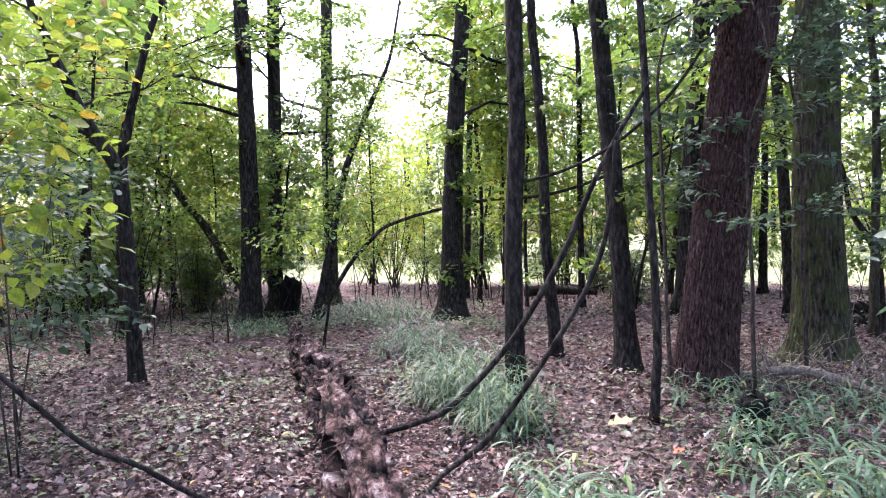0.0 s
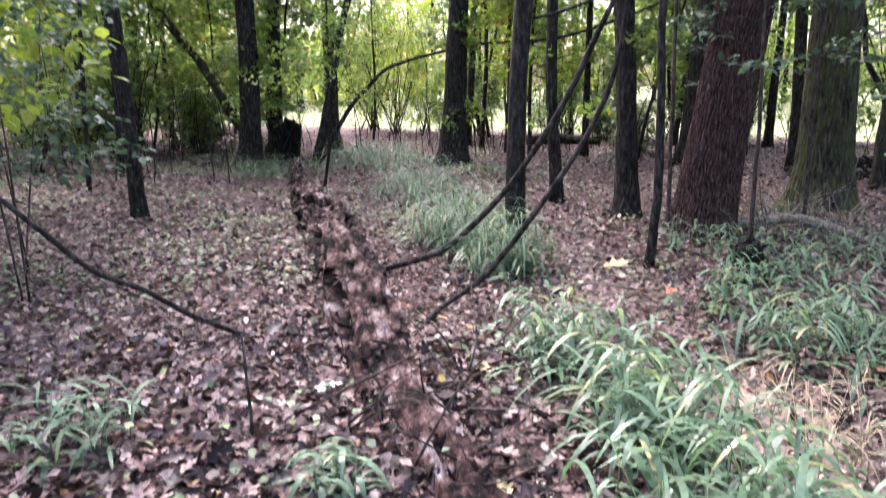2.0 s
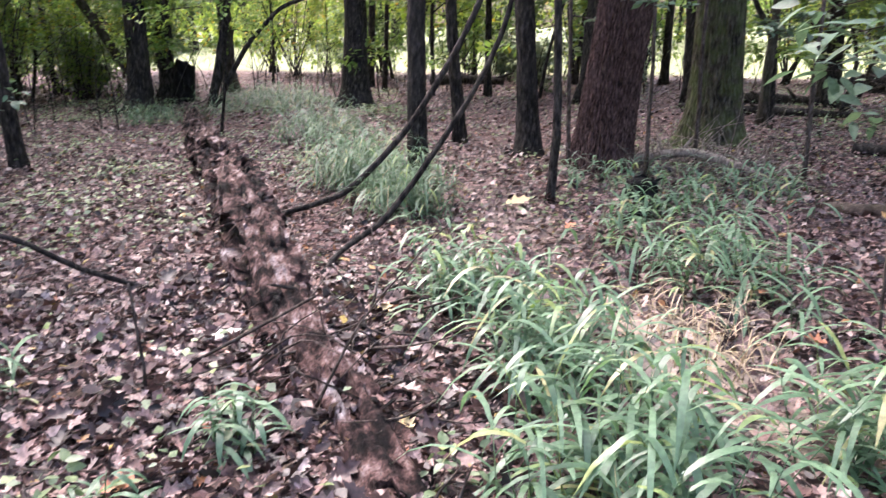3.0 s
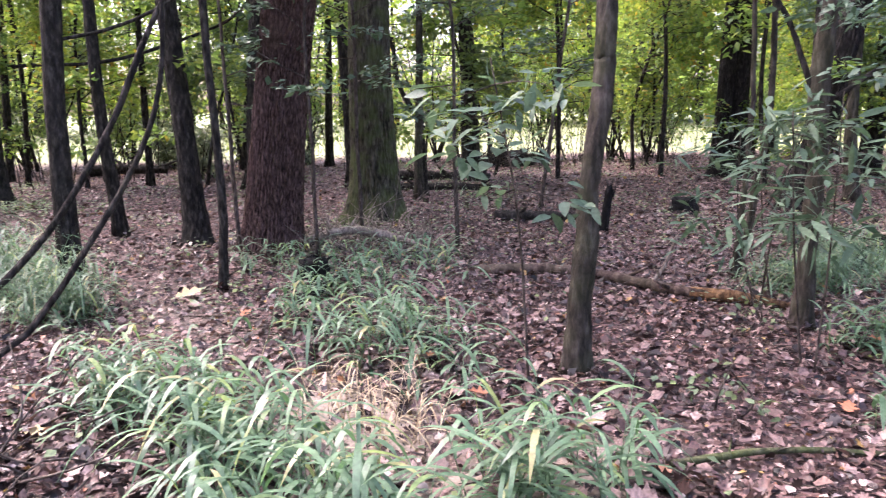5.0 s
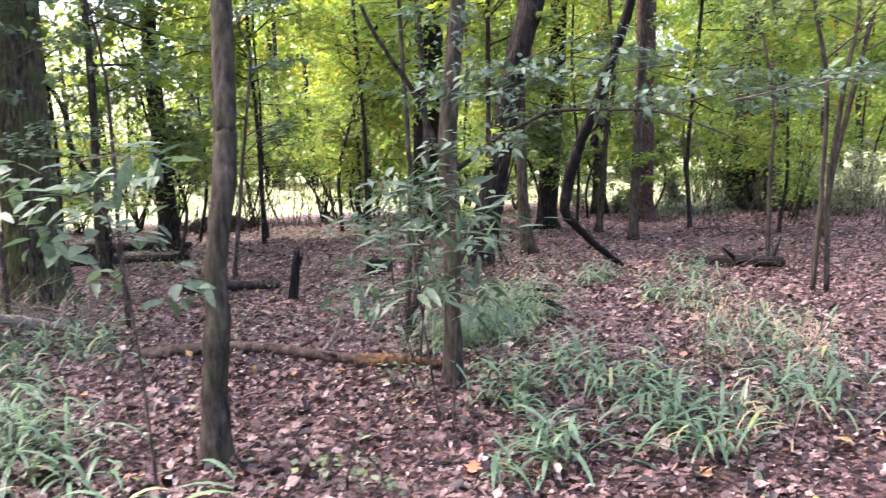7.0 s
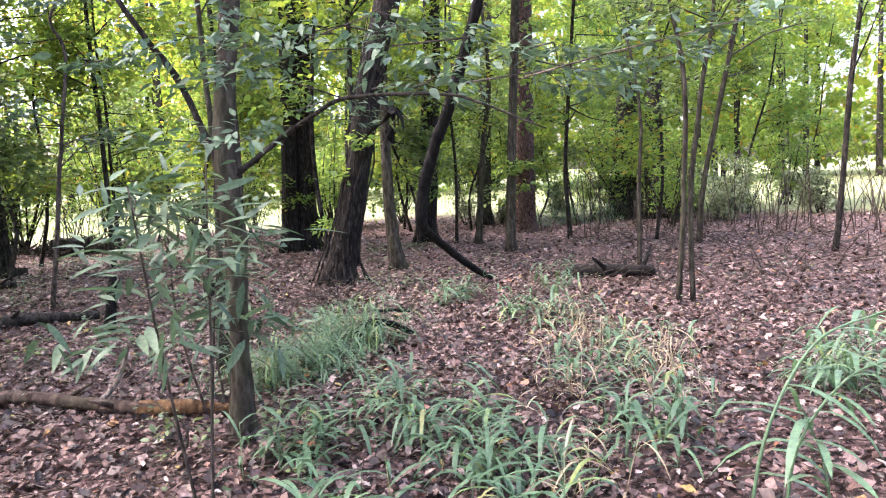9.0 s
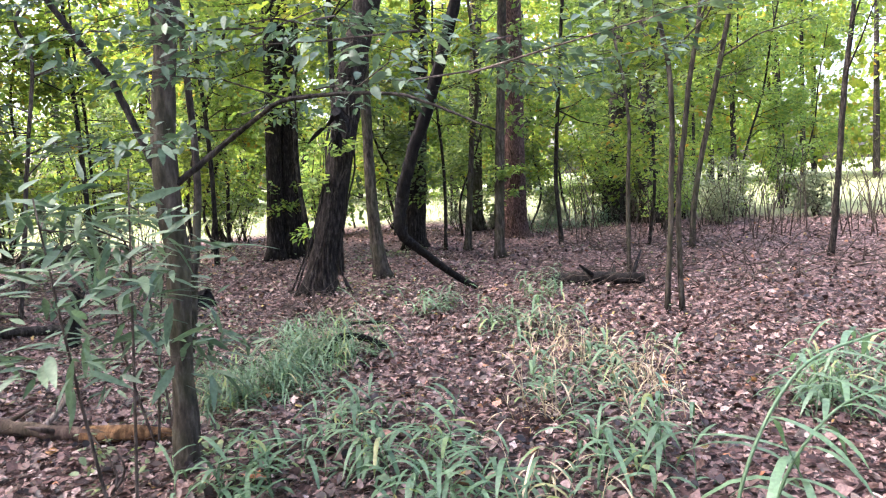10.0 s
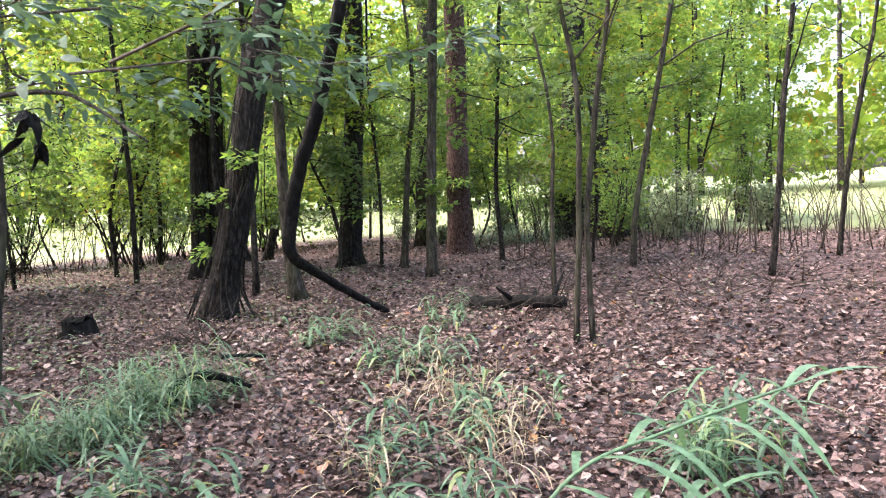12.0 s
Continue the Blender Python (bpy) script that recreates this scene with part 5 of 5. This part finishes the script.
for i, (x, y, rx, ry, n, h, text) in enumerate((
        (0.10, 6.9, 0.50, 0.65, 120, 0.60, CLUMP), (0.42, 5.95, 0.38, 0.45, 70, 0.50, CLUMP), (-0.35, 10.2, 0.7, 1.3, 90, 0.5, CLUMP),
        (-1.3, 14.3, 1.4, 2.2, 160, 0.5, CLUMP), (-3.0, 12.3, 0.7, 0.7, 50, 0.4, CLUMP), (5.45, 3.48, 0.75, 0.40, 85, 0.36, CLUMP), (6.35, 3.72, 0.62, 0.40, 85, 0.48, CLUMP),
        (19.6, 7.3, 2.0, 1.4, 120, 0.6, CLUMP))):
    grass_patch(x, y, rx, ry, n, h, text, 530 + i, leaves=8, wide=0.0085, spread=1.15)
for i, (x, y, rx, ry, n, h, text) in enumerate((
        (4.45, 1.20, 0.55, 0.45, 28, 0.38, SPARSE), (4.75, 2.0, 0.40, 0.40, 22, 0.36, SPARSE), (4.25, 2.25, 0.35, 0.25, 18, 0.32, SPARSE),
        (6.55, 0.15, 0.55, 0.45, 30, 0.45, SPARSE), (6.2, 1.5, 0.6, 0.4, 15, 0.34, SPARSE), (7.2, 1.6, 0.6, 0.5, 13, 0.34, SPARSE), (5.15, 2.4, 0.25, 0.25, 8, 0.3, SPARSE),
        (7.9, 2.7, 0.5, 0.5, 26, 0.36, SPARSE), (8.4, 4.0, 0.5, 0.3, 18, 0.34, SPARSE), (9.3, 3.2, 0.3, 0.3, 10, 0.4, SPARSE), (-1.45, 2.75, 0.25, 0.2, 12, 0.34, SPARSE), (-0.40, 2.42, 0.14, 0.12, 10, 0.22, SPARSE),
        (-0.75, 2.05, 0.14, 0.10, 6, 0.18, SPARSE), (3.6, 1.6, 0.45, 0.3, 16, 0.34, SPARSE), (5.2, 0.9, 0.5, 0.4, 18, 0.40, SPARSE))):
    grass_patch(x, y, rx, ry, n, h, text, 560 + i, leaves=6)
for i, (x, y, rx, ry, n, h) in enumerate(((5.7, 1.55, 0.18, 0.14, 9, 0.42), (6.6, 1.25, 0.35, 0.25, 16, 0.40), (6.1, 1.0, 0.3, 0.25, 10, 0.38), (7.0, 2.0, 0.35, 0.3, 12, 0.34), (4.5, 1.0, 0.3, 0.2, 6, 0.42), (1.5, 3.0, 0.4, 0.5, 30, 0.35), (7.5, 2.2, 0.5, 0.4, 16, 0.36))):
    grass_patch(x, y, rx, ry, n, h, "bleached dry straw standing among green grass", 590 + i, GRASS_DRY, 4, 0.006, name="dry_grass")


def herbs():
    """Seedlings and small green leaves all over the floor."""
    rng = np.random.default_rng(71)
    cx, cy = rng.uniform(-8, 14, 420), rng.uniform(0.8, 17, 420)
    count = 40000
    pick = rng.integers(0, 420, count)
    x, y = cx[pick] + rng.normal(0, 0.27, count), cy[pick] + rng.normal(0, 0.27, count)
    k = rng.random(count) < np.where(x < 1, 1.0, 0.4) * np.where(y < 4.6, 0.14, 1.0) * (1 - 0.8 * path_share(x, y))
    x, y = x[k], y[k]
    n = len(x)
    az = rng.uniform(0, 6.28, n)
    at = np.stack([x, y, ground_height(x, y) + rng.uniform(0.03, 0.14, n)], 1)
    ln = rng.uniform(0.025, 0.062, n)
    pair = diamond_leaves(at, np.stack([np.cos(az), np.sin(az), rng.normal(0, 0.25, n)], 1), np.stack([rng.normal(0, 0.3, n), rng.normal(0, 0.3, n), np.ones(n)], 1), ln, ln * 0.38)
    tagged(part("seedlings", pair, HERB), "tiny green seedlings scattered over the leaf litter", "seedlings", kind="stuff")


herbs()


def field_grass():
    rng = np.random.default_rng(72)
    x, y = rng.uniform(-30, 60, 22000), rng.uniform(-5, 60, 22000)
    k = (meadow_share(x, y) > rng.uniform(0.3, 1, 22000)) & (np.hypot(x, y) < 60)
    x, y = x[k], y[k]
    n = len(x)
    az = rng.uniform(0, 6.28, n)
    head = unit(np.stack([np.cos(az) * 0.4, np.sin(az) * 0.4, np.ones(n)], 1))
    pair = blades(rng, np.stack([x, y, np.zeros(n)], 1), head, rng.uniform(0.3, 0.8, n), rng.uniform(0.012, 0.03, n), rng.uniform(0.2, 1.2, n))
    tagged(part("field_grass", pair, FIELD_GRASS), "tall sunlit yellow-green grass of the open field", "grass", kind="stuff")


field_grass()


# ---- single fallen leaves that stand out ----
def fallen_leaf(x, y, size, az, label, material, seed):
    rng = np.random.default_rng(seed)
    pair = lobed_leaves(np.zeros((1, 3)), np.array([[math.cos(az), math.sin(az), 0.12]]), np.array([[0.1, -0.15, 1.0]]), np.array([size]), np.array([size * 0.42]), rng)
    ob = part("fallen_leaf", pair, material)
    ob.location = (x, y, float(ground_height(np.array(x), np.array(y))) + 0.035)
    tagged(ob, label, "leaf", "bright fallen leaves")


fallen_leaf(1.26, 5.95, 0.24, 0.2, "large yellow fallen leaf on the footpath", YELLOW_LEAF, 1)
fallen_leaf(0.16, 3.45, 0.13, 1.3, "yellow fallen leaf by the rotten log", YELLOW_LEAF, 2)
fallen_leaf(-0.62, 3.28, 0.15, 0.4, "pale upturned fallen leaf", PALE_LEAF, 3)
fallen_leaf(-0.75, 2.16, 0.13, 0.1, "tan fallen leaf on the litter", ORANGE_LEAF, 4)
fallen_leaf(0.22, 2.42, 0.09, 2.0, "yellow fallen leaf on the litter", YELLOW_LEAF, 5)
fallen_leaf(1.51, 5.07, 0.12, 0.7, "orange fallen leaf beside the footpath", ORANGE_LEAF, 6)
fallen_leaf(4.35, 2.25, 0.13, 1.9, "orange fallen leaf on dark litter", ORANGE_LEAF, 7)
fallen_leaf(3.3, 1.85, 0.12, 0.5, "russet fallen leaf on dark litter", ORANGE_LEAF, 8)
fallen_leaf(2.15, 3.0, 0.11, 2.5, "orange fallen leaf beside the grass", ORANGE_LEAF, 9)
fallen_leaf(-0.85, 6.4, 0.16, 1.0, "yellow-green leaf leaning on the rotten log", YELLOW_LEAF, 10)


# ---- low leafy plants close to the walker ----
def leafy_plant(name, at, height, stems, limbs, leaf_len, slim, material, label, category, seed, reach=0.35, per_twig=3, low=0.35, droop=0.2):
    """A young plant with thin stems and large separate leaves."""
    rng = np.random.default_rng(seed)
    t = thing(name, at, label, category)
    twigs, leaves = [], []
    for i in range(stems):
        az = rng.uniform(0, 6.28)
        tip = np.array([math.cos(az) * 0.12 * height, math.sin(az) * 0.12 * height, height * rng.uniform(0.8, 1.0)])
        foot = np.array([rng.normal(0, 0.04), rng.normal(0, 0.04), -0.03])
        pts = spline([foot, (foot + tip) / 2 + rng.normal(0, 0.04, 3), tip], 6)
        part("stem", tube(pts, np.linspace(0.008, 0.003, len(pts)), 6), BARK_TWIG, t)
        for k in range(limbs):
            p = pts[int(np.clip(low + (1 - low) * (k + rng.random()) / limbs, 0, 0.999) * (len(pts) - 1))]
            a = rng.uniform(0, 6.28)
            w, lv = limb_and_leaves(rng, p, (math.cos(a), math.sin(a), rng.uniform(0.0, 0.5)), reach * rng.uniform(0.6, 1.2), 0.004, leaf_len, per_twig, 4, droop, 0.6, True, broad_leaves, slim)
            twigs += w
            leaves.append(lv)
    tagged(part("twig_mass", joined(twigs), BARK_TWIG, t), kind="stuff")
    tagged(part("leaves", joined(leaves), material, t), kind="stuff")
    return t


leafy_plant("seedling_tree", (2.48, 3.05, 0), 1.95, 1, 13, 0.125, 0.2, LEAF_LANCE, "young broad-leaved seedling with drooping leaves", "seedling", 81, 0.32, 3, 0.62)
leafy_plant("lance_leaf_shrub", (3.66, 2.32, 0), 1.5, 2, 8, 0.15, 0.10, LEAF_LANCE, "grey-green shrub with long narrow leaves", "shrub", 82, 0.42, 5, 0.6)
leafy_plant("lance_leaf_shrub", (4.55, 3.25, 0), 1.5, 3, 7, 0.14, 0.10, LEAF_LANCE, "narrow-leaved shrub beside a young grey tree", "shrub", 83, 0.4, 4, 0.35)
leafy_plant("leafy_sapling", (-2.75, 4.9, 0), 3.4, 2, 22, 0.11, 0.34, LEAF_YELLOW, "young sapling with yellow-green autumn leaves", "sapling", 84, 0.8, 4, 0.45)
leafy_plant("leafy_sapling", (-3.3, 5.9, 0), 2.6, 2, 26, 0.085, 0.30, LEAF_LANCE, "thin bushy sapling with grey-green leaves", "sapling", 85, 0.7, 6, 0.35)


def leaf_spray(parent, at, heading, length, seed, material=LEAF_LANCE):
    """A flat spray of leaves on a twig of the young tree."""
    rng = np.random.default_rng(seed)
    o = np.array(at) - np.array(parent.location)
    wood, leaves = limb_and_leaves(rng, o, heading, length, 0.005, 0.06, 12, 8, 0.12, 0.9, True, broad_leaves, 0.2)
    tagged(part("twig", joined(wood), BARK_TWIG, parent), kind="stuff")
    tagged(part("leaf_spray", leaves, material, parent), kind="stuff")


for i, (x, y, z, hx, hy) in enumerate(((4.7, 2.6, 1.72, 1, 0.1), (4.6, 2.2, 1.75, -0.8, 0.3), (4.45, 1.9, 1.75, 0.9, -0.3), (4.35, 1.6, 1.72, -0.7, -0.5), (4.25, 1.3, 1.70, 0.8, -0.4), (4.15, 1.0, 1.68, -0.3, -1), (4.3, 1.7, 1.95, -1, 0.1), (4.6, 2.4, 2.05, 0.6, -0.6), (4.5, 2.7, 2.3, -0.9, -0.4), (4.6, 2.8, 2.0, 0.7, 0.7), (4.15, 1.85, 1.95, -1, 0.2), (4.0, 1.5, 1.9, 1, 0.3), (4.4, 1.35, 1.9, -0.8, 0.6), (4.55, 1.15, 1.85, 0.9, 0.2), (4.9, 1.3, 1.85, 0.6, -0.8), (4.2, 2.1, 1.6, -1, -0.2), (4.0, 1.9, 2.2, -0.7, 0.7))):
    leaf_spray(young_tree, (x, y, z), (hx, hy, 0.05), 0.75, 700 + i)


def cane(at, height, lean, label, seed):
    """A tall grass cane with long drooping leaves."""
    rng = np.random.default_rng(seed)
    t = thing("cane", at, label, "grass cane", "canes beside the path")
    tip = np.array([lean[0], lean[1], height])
    pts = spline([(0, 0, -0.03), tip * [0.35, 0.35, 0.55], tip], 6)
    part("stalk", tube(pts, np.linspace(0.006, 0.002, len(pts)), 6), GRASS, t)
    for k in range(9):
        p = pts[int((0.3 + 0.7 * k / 9) * (len(pts) - 1))]
        a = math.atan2(lean[1], lean[0]) + (1 if k % 2 else -1) * rng.uniform(0.4, 1.3)
        head = unit(np.array([[math.cos(a), math.sin(a), rng.uniform(0.2, 0.8)]]))
        part("leaf_blade", blades(rng, p[None], head, np.array([rng.uniform(0.32, 0.55)]), np.array([rng.uniform(0.016, 0.024)]), np.array([rng.uniform(0.4, 1.3)])), GRASS, t)
    return t


def arching_cane(points, label, seed):
    """A long cane bent over the litter, with broad blades hanging from both sides."""
    rng = np.random.default_rng(seed)
    foot = np.array(points[0], float)
    t = thing("cane", tuple(foot), label, "grass cane", "canes beside the path")
    pts = spline([np.array(p) - foot for p in points], 8)
    part("stalk", tube(pts, np.linspace(0.007, 0.003, len(pts)), 6), GRASS, t)
    run = unit(pts[-1] - pts[len(pts) // 2])
    for k in range(13):
        i = int((0.35 + 0.63 * k / 12) * (len(pts) - 1))
        side = np.cross(run, [0, 0, 1.0]) * (1 if k % 2 else -1)
        head = unit(run * rng.uniform(0.2, 0.7) + side * rng.uniform(0.4, 0.9) + [0, 0, rng.uniform(-0.1, 0.25)])
        part("leaf_blade", blades(rng, pts[i][None], head[None], np.array([rng.uniform(0.16, 0.30)]), np.array([rng.uniform(0.014, 0.021)]), np.array([rng.uniform(0.8, 1.6)])), GRASS, t)
    part("leaf_blade", blades(rng, pts[-1][None], unit(run + [0, 0, 0.05])[None], np.array([0.22]), np.array([0.014]), np.array([0.5])), GRASS, t)


arching_cane([(4.30, 0.30, -0.02), (4.36, 0.24, 0.42), (4.52, 0.11, 0.71), (4.70, -0.08, 0.80), (4.86, -0.33, 0.89)], "long bent green cane with hanging blades", 97)
arching_cane([(4.45, 0.20, -0.02), (4.48, 0.16, 0.34), (4.56, 0.02, 0.58), (4.66, -0.14, 0.66)], "bent green cane with broad hanging blades", 98)
for i, (x, y, h, lx, ly) in enumerate(((4.72, -0.72, 0.55, 0.02, -0.28), (4.90, -0.60, 0.60, 0.1, -0.2), (4.62, 0.05, 0.50, -0.12, 0.1))):
    cane((x, y, 0), h, (lx, ly), "tall green cane grass beside the path", 91 + i)


def hanging_leaves(parent, at, seed):
    """A dead curled leaf cluster hanging from the side branch."""
    rng = np.random.default_rng(seed)
    o = np.array(at) - np.array(parent.location)
    n = 7
    pair = broad_leaves(o + rng.normal(0, 0.012, (n, 3)), rng.normal(0, 0.35, (n, 3)) + [0, 0, -1], rng.normal(0, 1, (n, 3)), rng.uniform(0.06, 0.12, n), rng.uniform(0.012, 0.022, n))
    tagged(part("dead_foliage", pair, BARK_BLACK, parent, "blackened dead leaves"), kind="stuff")


hanging_leaves(young_tree, (4.42, 1.75, 1.66), 1)
hanging_leaves(young_tree, (4.50, 1.85, 1.58), 2)


def trunk_vines(trunk, height, count, reach, seed):
    """Dry vine stems clinging to a trunk, fanned at its foot."""
    rng = np.random.default_rng(seed)
    stem = [c for c in trunk.children if c.name.startswith("trunk")][0]
    body = stem.data
    co = np.array([tuple(v.co) for v in body.vertices])
    for i in range(count):
        a = rng.uniform(0, 6.28)
        pts = []
        for z in np.linspace(0.0, height, 12):
            near = co[np.abs(co[:, 2] - z) < 0.25]
            c = near.mean(0)
            r = np.sqrt(((near - c)[:, :2] ** 2).sum(1)).mean()
            a += rng.normal(0, 0.18)
            k = r * 1.12 + reach * math.exp(-z / 0.3) * rng.uniform(0.5, 1)
            pts.append((c[0] + math.cos(a) * k, c[1] + math.sin(a) * k, z))
        part("vine", tube(spline(pts, 2), np.linspace(0.014, 0.006, 23), 5), BARK_DARK, stem, "dry clinging vine")


trunk_vines(leaning_tree, 3.4, 14, 0.18, 3)
trunk_vines(ivy_tree, 3.0, 10, 0.2, 4)
trunk_vines(twin_tree, 3.0, 8, 0.1, 5)


for i, (x, y, h) in enumerate(((4.0, 2.95, 0.35), (4.3, 2.45, 0.3), (2.9, 2.2, 0.3), (-0.9, 2.0, 0.2), (-1.3, 2.1, 0.18), (0.35, 2.0, 0.16))):
    leafy_plant("seedling", (x, y, 0), h, 2, 3, 0.045, 0.30, HERB, "small green seedling in the dead leaves", "seedling", 120 + i, 0.14, 2, 0.3)


# short shoots on the bent black tree
def shoots(parent, count, seed):
    rng = np.random.default_rng(seed)
    body = [c for c in parent.children if c.name.startswith("trunk")][0].data
    for i in range(count):
        o = np.array(tuple(body.vertices[int(rng.integers(len(body.vertices) // 3, len(body.vertices) - 20))].co))
        a = rng.uniform(0, 6.28)
        d = np.array([math.cos(a), math.sin(a), rng.uniform(0.1, 0.8)]) * rng.uniform(0.15, 0.5)
        part("shoot", tube(spline([o, o + d * 0.5 + rng.normal(0, 0.03, 3), o + d], 3), np.linspace(0.007, 0.002, 7), 5), BARK_BLACK, parent)


shoots(bent_tree, 8, 15)
